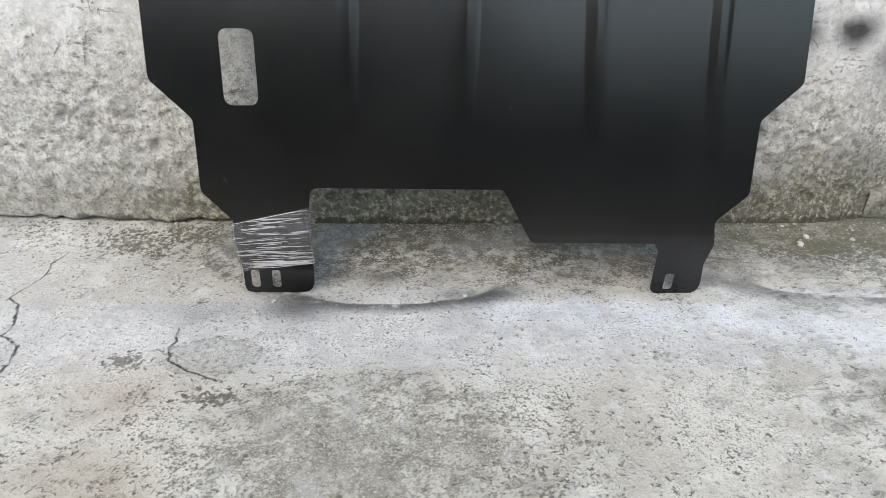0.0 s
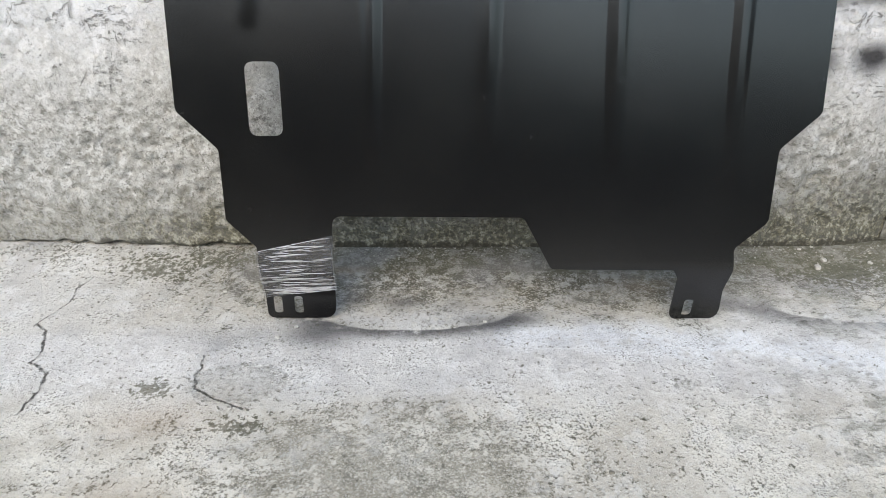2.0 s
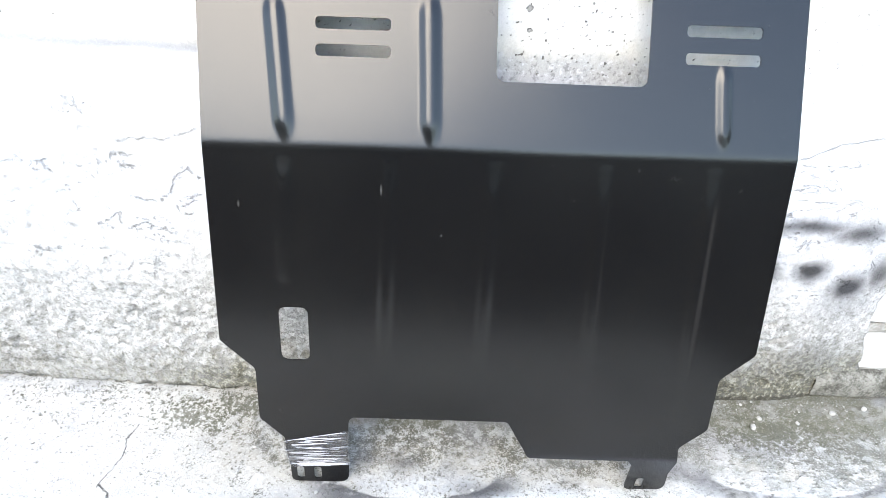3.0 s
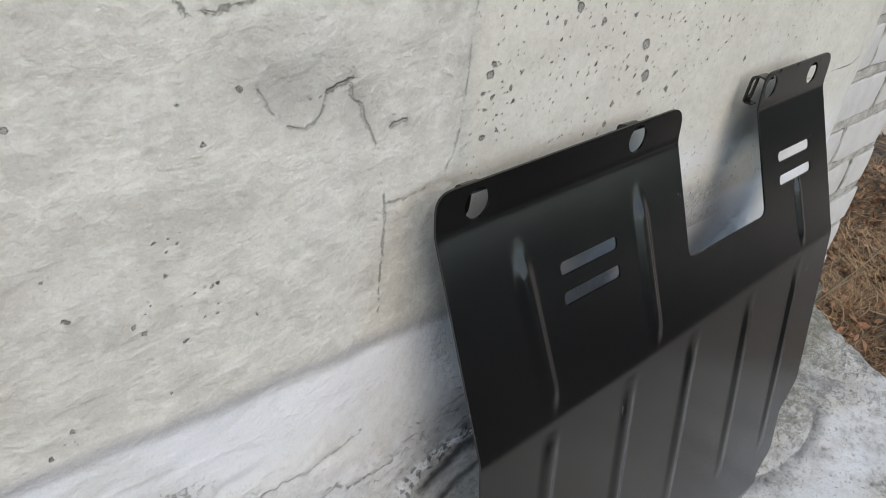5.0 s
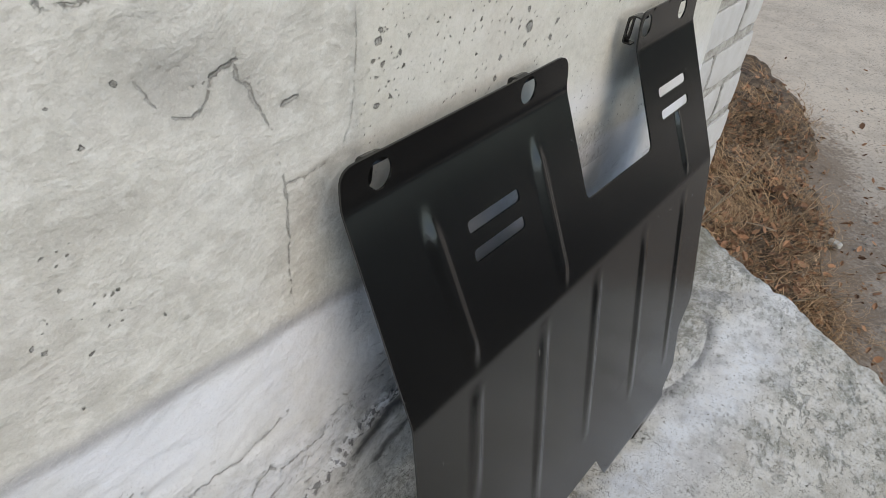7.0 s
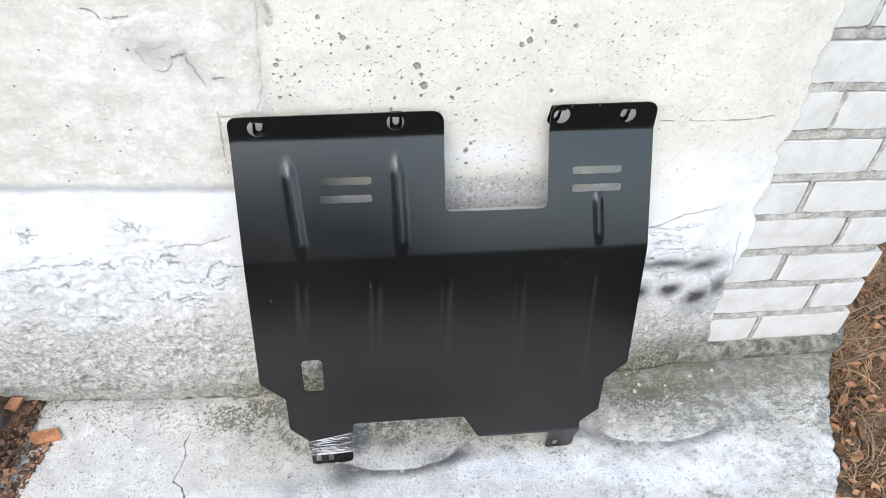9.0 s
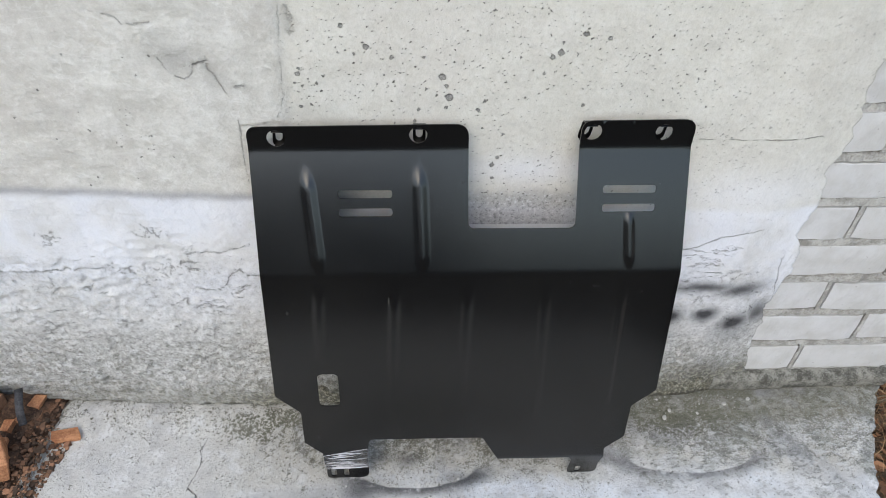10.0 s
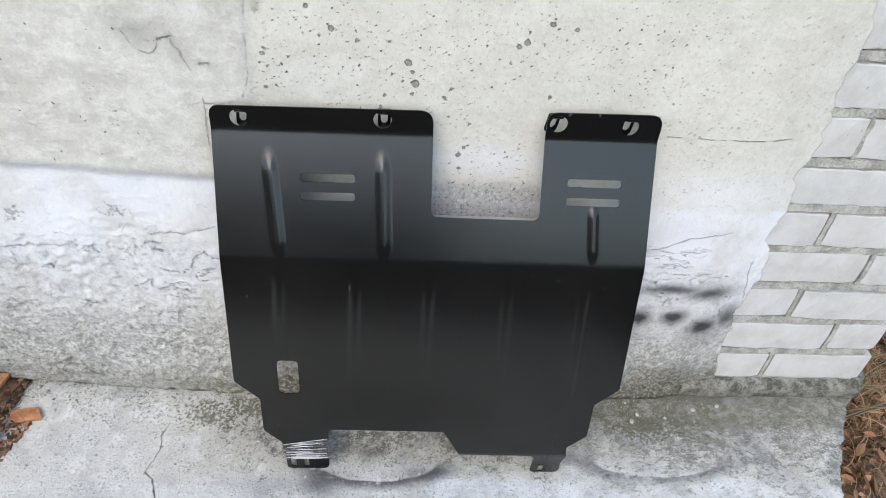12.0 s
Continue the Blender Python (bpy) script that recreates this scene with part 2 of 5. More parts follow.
        # white mist above a grey, speckled patch of overspray
        mist = m.spot(x, z, 0.48, 0.685, 0.16, 0.032)
        color = m.mix(m.mul(m.most(mist, m.spot(x, z, 0.90, 0.62, 0.16, 0.06)), 0.62), color, (0.76, 0.775, 0.81))
        grey = m.mul(m.mul(m.step(x, 0.30, 0.40), m.step(x, 0.66, 0.52)), m.step(m.add(z, m.mul(m.sub(n25, 0.5), 0.05)), 0.652, 0.622))
        color = m.mix(m.mul(grey, 0.55), color, (0.25, 0.26, 0.285))
        color = m.mix(m.mul(m.mul(grey, m.step(n90, 0.53, 0.60)), 0.5), color, (0.07, 0.07, 0.075))
        color = m.mix(m.mul(m.mul(grey, m.step(n90, 0.45, 0.41)), 0.6), color, (0.66, 0.67, 0.69))
        color = m.mix(m.mul(pits, m.sub(1.0, m.mul(painted, 0.85))), color, (0.15, 0.145, 0.13))
        color = m.mix(m.mul(holes, 0.85), color, m.mix(m.step(n300, 0.45, 0.6), (0.14, 0.137, 0.127), (0.31, 0.305, 0.285)))
        color = m.mix(m.mul(cracks, 0.8), color, (0.12, 0.115, 0.105))
    else:
        crumble = m.noise(m.join(x, y, m.mul(z, 1.25)), 40, 10, 0.74)
        low = m.step(edge, 0.535, 0.40)
        crumbly = m.step(m.add(edge, m.mul(m.sub(n25, 0.5), 0.1)), 0.36, 0.18)
        rough_part = m.mul(low, m.most(m.add(0.45, m.mul(m.step(n6, 0.46, 0.58), 0.55)), m.mul(crumbly, 1.5)))
        lime = m.mix(m.mul(crumbly, 0.68), lime, (0.40, 0.39, 0.355))
        lime = m.mix(m.mul(m.mul(m.step(crumble, 0.54, 0.61), rough_part), 0.5), lime, (0.43, 0.425, 0.40))
        lime = m.mix(m.mul(m.mul(m.step(crumble, 0.46, 0.38), low), 0.6), lime, (0.77, 0.765, 0.75))
        flecks = m.noise(p, 62, 8, 0.74)
        lime = m.mix(m.mul(m.mul(m.step(flecks, 0.525, 0.555), low), m.add(0.15, m.mul(crumbly, 0.58))), lime, (0.76, 0.76, 0.745))
        lime = m.mix(m.mul(m.mul(m.step(flecks, 0.475, 0.435), low), m.add(0.15, m.mul(crumbly, 0.58))), lime, (0.33, 0.325, 0.30))
        chips = m.mul(m.step(m.noise(m.join(m.mul(x, 0.8), y, m.mul(z, 1.4)), 42, 10, 0.78), 0.630, 0.645), low)
        lime = m.mix(m.mul(chips, 0.8), lime, (0.16, 0.158, 0.15))
        grit = m.mul(m.step(m.noise(p, 150, 5, 0.72), 0.55, 0.575), crumbly)
        lime = m.mix(m.mul(grit, 0.78), lime, (0.17, 0.165, 0.145))
        gleam = m.mul(m.step(m.noise(m.join(m.add(x, 3.0), y, z), 120, 6, 0.74), 0.535, 0.56), crumbly)
        lime = m.mix(m.mul(gleam, 0.65), lime, (0.68, 0.675, 0.65))
        # long thin splits that run along the casting
        long_noise = m.noise(m.join(m.mul(x, 0.22), y, m.add(z, m.mul(m.sub(n25, 0.5), 0.02))), 22, 8, 0.62)
        splits = m.mul(m.step(m.math("ABSOLUTE", m.sub(long_noise, 0.53)), 0.005, 0.0012), m.mul(m.step(m.noise(p, 5.3, 4), 0.53, 0.59), m.step(edge, 0.60, 0.50)))
        lime = m.mix(m.mul(splits, 0.6), lime, (0.22, 0.215, 0.20))
        flaws = m.mul(m.step(m.math("ABSOLUTE", m.sub(m.noise(p, 26, 4, 0.6, 0.8), 0.5)), 0.016, 0.004), m.step(m.noise(m.join(m.mul(x, 0.7), y, z), 19, 3), 0.565, 0.60))
        flaws = m.mul(flaws, m.mul(low, m.sub(1.0, m.mul(crumbly, 0.85))))
        flaws = m.most(flaws, fissure(((-0.60, 0.436), (-0.463, 0.437), (-0.404, 0.445), (-0.288, 0.455), (-0.228, 0.447)), 0.0019, 0.7, gaps))
        for cx, cz, rx, rz in ((-0.223, 0.544, 0.024, 0.014), (-0.415, 0.52, 0.02, 0.016), (-0.50, 0.268, 0.016, 0.014), (-0.194, 0.182, 0.014, 0.014), (0.035, 0.331, 0.02, 0.012), (-0.33, 0.30, 0.02, 0.008)):
            near = m.spot(x, z, cx, cz, rx, rz)
            flaws = m.most(flaws, m.mul(m.mul(m.step(m.add(m.mul(near, 0.12), m.noise(p, 110, 5, 0.75)), 0.61, 0.64), m.step(near, 0.05, 0.3)), 0.8))
        for points, width, k in ((((-0.163, 0.400), (-0.123, 0.394), (-0.102, 0.410), (-0.093, 0.431), (-0.071, 0.454), (-0.056, 0.437), (-0.033, 0.437)), 0.0019, 0.9),
                                 (((-0.173, 0.488), (-0.143, 0.497), (-0.098, 0.496), (-0.062, 0.508), (-0.041, 0.519)), 0.0017, 0.75),
                                 (((-0.228, 0.347), (-0.186, 0.371), (-0.193, 0.345), (-0.205, 0.341)), 0.0018, 0.9),
                                 (((-0.189, 0.455), (-0.177, 0.469), (-0.149, 0.468)), 0.0026, 0.9),
                                 (((-0.507, 0.282), (-0.491, 0.295), (-0.472, 0.271), (-0.467, 0.257)), 0.0020, 0.9), (((-0.471, 0.326), (-0.453, 0.327)), 0.0028, 0.9),
                                 (((-0.336, 0.297), (-0.324, 0.297), (-0.334, 0.284)), 0.0022, 0.9), (((-0.197, 0.264), (-0.183, 0.282), (-0.153, 0.280), (-0.155, 0.252)), 0.0018, 0.85),
                                 (((-0.220, 0.181), (-0.195, 0.177), (-0.167, 0.204)), 0.0026, 0.9)):
            flaws = m.most(flaws, fissure(points, width, k, gaps))
        hair2 = m.mul(m.crack(z, x, 0.245, 0.31, 0.0014, 0.78, 0.965, m.mul(wander, 0.8)), 0.75)
        hair4 = m.mul(m.crack(x, z, 1.121, -0.20, 0.0012, 0.33, 0.46, m.mul(wander, 0.5)), 0.7)
        flaws = m.most(flaws, m.most(hair2, hair4))
        lime = m.mix(m.mul(flaws, 0.6), lime, (0.21, 0.205, 0.195))
        torn = m.add(m.mul(n25, 0.6), m.mul(n90, 0.4))
        lime = m.mix(m.mul(m.mul(m.step(torn, 0.535, 0.55), rough_part), 0.25), lime, (0.40, 0.395, 0.37))
        lime = m.mix(m.mul(m.mul(m.step(n90, 0.60, 0.63), rough_part), 0.5), lime, (0.27, 0.268, 0.25))
        lime = m.mix(m.mul(m.mul(m.step(n90, 0.425, 0.40), low), 0.4), lime, (0.74, 0.74, 0.73))
        lime = m.mix(m.mul(m.mul(m.step(n300, 0.58, 0.64), rough_part), 0.25), lime, (0.26, 0.26, 0.25))
        color = m.mix(m.mul(m.spot(x, z, 0.90, 0.62, 0.16, 0.06), 0.62), lime, (0.76, 0.775, 0.81))
    speck = m.noise(p, 620, 2, 0.6)
    color = m.mix(m.mul(m.step(m.add(m.mul(speck, 0.6), m.mul(n300, 0.4)), 0.53, 0.62), 0.11), color, (0.22, 0.215, 0.20))
    color = m.mix(m.mul(m.step(m.add(m.mul(speck, 0.6), m.mul(n300, 0.4)), 0.47, 0.38), 0.11), color, (0.84, 0.835, 0.81))
    # black overspray; the soft blots behind the guard also paint in its shade
    wx = m.add(x, m.mul(m.sub(n25, 0.5), 0.015))
    wz = m.add(z, m.mul(m.sub(n6, 0.5), 0.022))
    dark_mask = m.spot(wx, wz, 0.906, 0.299, 0.032, 0.024)
    for cx, cz, rx, rz, k in ((0.828, 0.297, 0.030, 0.023, 1.0), (0.982, 0.266, 0.040, 0.030, 1.0), (1.035, 0.289, 0.030, 0.036, 0.8),
                              (0.88, 0.384, 0.075, 0.016, 0.85), (0.965, 0.372, 0.055, 0.021, 0.85), (0.99, 0.235, 0.06, 0.035, 0.4), (0.96, 0.10, 0.05, 0.05, 0.35),
                              (0.44, 0.30, 0.07, 0.05, 0.8), (0.60, 0.27, 0.12, 0.06, 0.5), (0.34, 0.41, 0.16, 0.09, 0.55), (0.20, 0.52, 0.07, 0.08, 0.35), (0.16, 0.43, 0.08, 0.06, 0.35), (0.13, 0.65, 0.045, 0.11, 0.4)):
        dark_mask = m.most(dark_mask, m.mul(m.spot(wx, wz, cx, cz, rx, rz), k))
    if not upper:
        sx, sz = m.add(wx, m.mul(m.sub(n90, 0.5), 0.020)), m.add(wz, m.mul(m.sub(n25, 0.5), 0.030))
        for points, width, k in ((((0.50, 0.30), (0.40, 0.325), (0.29, 0.360), (0.19, 0.388)), 0.042, 1.0), (((0.20, 0.388), (0.11, 0.385), (0.06, 0.352)), 0.026, 0.85),
                                 (((0.38, 0.33), (0.29, 0.312), (0.25, 0.318)), 0.026, 0.9), (((0.22, 0.340), (0.16, 0.338)), 0.022, 0.85), (((0.15, 0.332), (0.09, 0.308)), 0.018, 0.7),
                                 (((0.55, 0.34), (0.36, 0.42), (0.20, 0.46), (0.10, 0.45)), 0.10, 0.42)):
            dark_mask = m.most(dark_mask, m.mul(m.step(m.path(sx, sz, points), width, 0.0), k))
    dark_mask = m.math("MULTIPLY", dark_mask, 1.12, True)
    if not upper:
        # torn lip: pale and near-black grains mixed by noise
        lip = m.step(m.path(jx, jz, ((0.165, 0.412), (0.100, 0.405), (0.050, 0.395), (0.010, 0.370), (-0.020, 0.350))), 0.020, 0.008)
        dark_mask = m.mul(dark_mask, m.sub(1.0, m.mul(lip, m.step(n90, 0.48, 0.52))))
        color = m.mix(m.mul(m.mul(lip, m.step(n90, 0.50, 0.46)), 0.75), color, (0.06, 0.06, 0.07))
    color = m.mix(m.mul(dark_mask, 0.93), color, (0.022, 0.022, 0.026))
    height = m.add(m.mul(n25, 0.20), m.add(m.mul(n90, 0.07), m.mul(n300, 0.02)))
    if upper:
        height = m.sub(height, m.add(m.mul(m.most(pits, holes), 0.5), m.add(m.mul(cracks, 0.5), m.mul(hollow, 0.45))))
        height = m.add(height, m.mul(m.mul(m.add(m.add(blob, m.mul(film, 0.8)), m.mul(crumbs, 0.3)), old), 0.50))
        return m.done(color, 0.9, height, 0.010, spec=0.25)
    # algae and splash dirt along the foot
    foot = m.step(m.add(z, m.mul(m.sub(n25, 0.5), 0.22)), 0.125, 0.045)
    foot = m.mul(foot, m.add(0.42, m.mul(m.step(m.add(x, m.mul(m.sub(n6, 0.5), 0.3)), -0.28, -0.02), 0.58)))
    foot = m.most(foot, m.mul(m.step(m.add(z, m.mul(m.sub(n25, 0.5), 0.16)), 0.17, 0.07), m.mul(m.step(x, 0.74, 0.86), 0.85)))
    skirt = m.mul(m.step(m.add(z, m.mul(m.sub(n25, 0.5), 0.03)), 0.135, 0.120), m.mul(m.step(m.add(x, m.mul(m.sub(n6, 0.5), 0.2)), 0.02, 0.14), m.step(x, 0.82, 0.70)))
    foot = m.most(foot, m.mul(skirt, 0.85))
    moss = m.mix(m.step(n90, 0.43, 0.54), (0.055, 0.05, 0.028), (0.21, 0.195, 0.125))
    moss = m.mix(m.mul(m.step(n300, 0.51, 0.56), 0.75), moss, (0.04, 0.038, 0.024))
    moss = m.mix(m.step(n90, 0.555, 0.60), moss, (0.44, 0.425, 0.35))
    color = m.mix(m.mul(foot, 0.82), color, moss)
    # near-black in the lowest two centimetres, with a ragged upper edge
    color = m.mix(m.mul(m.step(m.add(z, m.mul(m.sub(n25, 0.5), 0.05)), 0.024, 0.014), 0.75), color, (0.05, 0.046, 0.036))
    height = m.add(height, m.mul(m.mul(crumble, low), 0.40))
    height = m.add(height, m.mul(m.mul(n90, crumbly), 0.5))
    height = m.add(height, m.mul(m.mul(n300, crumbly), 0.14))
    height = m.sub(height, m.mul(m.mul(m.step(torn, 0.515, 0.53), low), 0.06))
    height = m.sub(height, m.add(m.mul(chips, 0.45), m.add(m.mul(flaws, 0.4), m.mul(splits, 0.25))))
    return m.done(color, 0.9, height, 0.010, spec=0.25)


def apron_concrete():
    m = Nodes("stained_apron_concrete")
    p = m.place()
    x, y, z = m.parts(p)
    n3, n9, n30, n120 = m.noise(p, 2.6), m.noise(p, 9, 8, 0.66), m.noise(p, 34, 10, 0.72), m.noise(p, 150, 7, 0.72)
    n400, n900 = m.noise(p, 380, 4, 0.65), m.noise(p, 800, 2, 0.6)
    color = m.mix(m.step(n9, 0.38, 0.62), (0.50, 0.475, 0.42), (0.74, 0.72, 0.66))
    color = m.mix(m.mul(m.step(n3, 0.47, 0.62), 0.30), color, (0.46, 0.43, 0.385))
    wx0 = m.add(x, m.mul(m.sub(n9, 0.5), 0.08))
    # sprayed pale band
    ye = m.add(y, m.mul(m.sub(n9, 0.5), 0.10))
    pale = m.mul(m.step(ye, -0.41, -0.30), m.step(ye, -0.19, -0.25))
    pale = m.most(pale, m.mul(m.spot(x, ye, 0.74, -0.24, 0.07, 0.13), 0.95))
    pale = m.most(pale, m.mul(m.spot(x, ye, -0.36, -0.16, 0.24, 0.16), 0.85))
    color = m.mix(m.mul(pale, 0.75), color, m.mix(m.step(n30, 0.42, 0.6), (0.57, 0.57, 0.575), (0.755, 0.755, 0.755)))
    brown = m.mul(m.step(m.noise(p, 3.4, 5, 0.6), 0.53, 0.64), m.step(y, -0.28, -0.42))
    color = m.mix(m.mul(brown, 0.4), color, (0.38, 0.34, 0.28))
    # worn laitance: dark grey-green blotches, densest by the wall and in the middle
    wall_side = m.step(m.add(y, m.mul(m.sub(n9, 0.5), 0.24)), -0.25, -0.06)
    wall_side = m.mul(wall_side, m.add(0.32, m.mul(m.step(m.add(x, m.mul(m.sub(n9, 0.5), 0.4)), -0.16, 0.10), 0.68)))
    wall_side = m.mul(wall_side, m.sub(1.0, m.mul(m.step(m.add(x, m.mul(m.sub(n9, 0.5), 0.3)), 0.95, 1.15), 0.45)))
    middle = m.mul(m.spot(x, y, 0.25, -0.46, 0.19, 0.13), 1.0)
    middle = m.most(middle, m.mul(m.step(m.add(x, m.mul(y, -0.2)), 0.80, 1.05), 0.6))
    near_end = m.step(m.add(x, m.mul(m.sub(n9, 0.5), 0.35)), 0.88, 0.60)
    bias = m.add(m.mul(wall_side, 0.13), m.sub(m.mul(middle, 0.095), m.mul(pale, 0.07)))
    mixed = m.add(m.add(m.mul(n30, 0.36), m.mul(n120, 0.36)), m.mul(n400, 0.28))
    blotch = m.mul(m.step(m.add(mixed, bias), 0.54, 0.585), m.add(0.35, m.mul(near_end, 0.65)))
    deep = m.step(m.add(mixed, bias), 0.59, 0.63)
    color = m.mix(m.mul(blotch, m.sub(0.84, m.mul(middle, 0.30))), color, m.mix(m.step(n120, 0.4, 0.6), (0.15, 0.14, 0.105), (0.32, 0.30, 0.245)))
    color = m.mix(m.mul(deep, m.add(m.sub(0.5, m.mul(middle, 0.2)), m.mul(wall_side, 0.3))), color, (0.055, 0.054, 0.042))
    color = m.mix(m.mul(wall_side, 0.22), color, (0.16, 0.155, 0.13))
    scrubbed = m.mul(m.step(m.noise(p, 52, 9, 0.75), 0.515, 0.55), wall_side)
    color = m.mix(m.mul(scrubbed, 0.85), color, (0.60, 0.595, 0.57))
    # coarse flaked mottling towards the house corner
    far_end = m.mul(m.step(m.add(x, m.mul(m.sub(n9, 0.5), 0.35)), 0.56, 0.82), m.sub(1.0, m.mul(pale, 0.35)))
    lean = m.join(m.add(m.mul(x, 0.9), m.mul(y, 0.4)), m.sub(m.mul(y, 1.7), m.mul(x, 0.5)), z)
    flaky = m.add(m.mul(m.noise(lean, 46, 5, 0.62, 0.4), 0.8), m.mul(n120, 0.2))
    haze = m.noise(p, 12, 5, 0.6, 0.4)
    smear = m.path(m.add(x, m.mul(m.sub(n9, 0.5), 0.12)), m.add(y, m.mul(m.sub(n9, 0.5), 0.10)), ((0.40, -0.23), (0.54, -0.237), (0.69, -0.261), (0.89, -0.294), (1.03, -0.300)))
    smear = m.most(m.step(smear, 0.055, 0.01), m.most(m.spot(wx0, ye, 1.045, -0.22, 0.05, 0.035), m.mul(m.spot(wx0, ye, 0.90, -0.215, 0.10, 0.022), 0.6)))
    color = m.mix(m.mul(m.mul(m.step(haze, 0.47, 0.60), far_end), m.sub(0.62, m.mul(smear, 0.45))), color, (0.255, 0.26, 0.225))
    scab = m.mul(m.mul(m.step(m.add(flaky, m.add(m.mul(m.sub(n9, 0.5), 0.25), m.mul(m.sub(haze, 0.5), 0.25))), 0.535, 0.575), far_end), m.sub(1.0, m.mul(smear, 0.7)))
    color = m.mix(m.mul(m.mul(smear, m.step(n30, 0.34, 0.50)), 0.88), color, (0.76, 0.785, 0.81))
    color = m.mix(m.mul(scab, 0.62), color, m.mix(m.step(n120, 0.42, 0.58), (0.13, 0.128, 0.11), (0.25, 0.247, 0.22)))
    streak = m.step(m.noise(m.join(m.mul(x, 0.35), y, z), 60, 6, 0.66), 0.52, 0.57)
    color = m.mix(m.mul(m.mul(m.mul(streak, far_end), m.step(flaky, 0.53, 0.46)), 0.40), color, (0.70, 0.705, 0.70))
    chip = m.mul(m.step(m.add(m.cells(lean, 38), m.mul(m.sub(n120, 0.5), 0.7)), 0.24, 0.16), m.mul(m.step(haze, 0.48, 0.54), far_end))
    color = m.mix(m.mul(chip, 0.7), color, (0.11, 0.108, 0.09))
    # darker grey-green towards the wall near the brick corner
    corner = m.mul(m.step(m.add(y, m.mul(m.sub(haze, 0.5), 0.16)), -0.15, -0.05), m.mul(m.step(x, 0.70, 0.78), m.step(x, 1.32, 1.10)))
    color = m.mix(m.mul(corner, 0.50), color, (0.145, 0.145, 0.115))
    # lime bloom in torn patches
    bloom = m.step(m.add(m.mul(m.noise(p, 20, 10, 0.74), 0.8), m.mul(n400, 0.2)), 0.535, 0.56)
    color = m.mix(m.mul(bloom, m.add(0.34, m.mul(pale, 0.45))), color, (0.73, 0.73, 0.72))
    fleck = m.mul(m.step(m.add(m.cells(p, 60), m.mul(m.sub(n120, 0.5), 0.6)), 0.20, 0.10), m.step(n30, 0.50, 0.56))
    color = m.mix(m.mul(fleck, 0.5), color, (0.15, 0.145, 0.12))
    # aggregate: dark pits and pale sand grains
    color = m.mix(m.mul(m.step(n120, 0.565, 0.60), m.add(0.12, m.mul(near_end, 0.26))), color, (0.17, 0.165, 0.145))
    sandy = m.mul(m.step(m.add(n9, m.mul(m.sub(n30, 0.5), 0.8)), 0.44, 0.62), m.add(0.2, m.mul(near_end, 0.8)))
    color = m.mix(m.mul(m.mul(m.step(n400, 0.53, 0.59), 0.7), sandy), color, (0.15, 0.147, 0.125))
    color = m.mix(m.mul(m.step(n400, 0.45, 0.38), 0.6), color, (0.66, 0.655, 0.62))
    color = m.mix(m.mul(m.mul(m.step(n900, 0.58, 0.66), 0.4), sandy), color, (0.13, 0.13, 0.11))
    # dark olive strip next to the wall
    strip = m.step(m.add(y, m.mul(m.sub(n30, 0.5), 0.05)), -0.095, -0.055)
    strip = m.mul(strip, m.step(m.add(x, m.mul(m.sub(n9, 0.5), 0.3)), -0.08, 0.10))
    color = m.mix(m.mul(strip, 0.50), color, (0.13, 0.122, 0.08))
    # smoky grey clouds of old overspray
    smoke = m.mul(m.step(m.noise(p, 7.5, 4, 0.55), 0.50, 0.66), m.step(m.add(y, m.mul(m.sub(n9, 0.5), 0.1)), -0.42, -0.26))
    color = m.mix(m.mul(smoke, 0.38), color, (0.30, 0.30, 0.315))
    # sprayed rings: pale discs with a dark lower rim
    wx = m.add(x, m.mul(m.sub(n30, 0.5), 0.02))
    wy = m.add(y, m.mul(m.sub(n9, 0.5), 0.02))
    for cx, cy, rx, ry in ((0.272, -0.165, 0.135, 0.055), (0.90, -0.150, 0.15, 0.055)):
        da, db = m.mul(m.sub(wx, cx), 1 / rx), m.mul(m.sub(wy, cy), 1 / ry)
        r = m.math("SQRT", m.add(m.mul(da, da), m.mul(db, db)))
        under = m.step(db, 0.1, -0.5)
        disc = m.mul(m.mul(m.mul(m.step(r, 1.0, 0.75), under), m.step(n120, 0.62, 0.48)), m.step(m.add(n30, 0.1 if cx < 0.5 else 0.0), 0.46, 0.56))
        color = m.mix(m.mul(disc, 0.75 if cx < 0.5 else 0.5), color, (0.60, 0.60, 0.59))
        rim = m.mul(m.mul(m.step(r, 0.97, 1.04), m.step(r, 1.55, 1.05)), under)
        rim = m.mul(rim, m.step(m.add(n30, m.mul(m.sub(n9, 0.5), 0.8)), 0.28, 0.50))
        color = m.mix(m.mul(rim, 0.85 if cx < 0.5 else 0.6), color, (0.065, 0.065, 0.07))
    dark_mask = m.most(m.spot(wx, wy, 0.15, -0.225, 0.05, 0.030), m.mul(m.spot(wx, wy, -0.24, -0.43, 0.06, 0.05), 0.9))
    for cx, cy, rx, ry, k in ((0.190, -0.142, 0.022, 0.016, 0.75), (0.254, -0.150, 0.028, 0.018, 0.8), (0.375, -0.20, 0.055, 0.016, 0.7), (0.70, -0.155, 0.04, 0.018, 0.5), (0.05, -0.235, 0.10, 0.03, 0.4)):
        dark_mask = m.most(dark_mask, m.mul(m.spot(wx, wy, cx, cy, rx, ry), k))
    color = m.mix(m.mul(dark_mask, 0.8), color, (0.08, 0.08, 0.085))
    # moss and algae patches, spalled flakes and tinted stains
    torn = m.add(m.mul(m.sub(n30, 0.5), 1.2), m.mul(m.sub(n120, 0.5), 5.0))
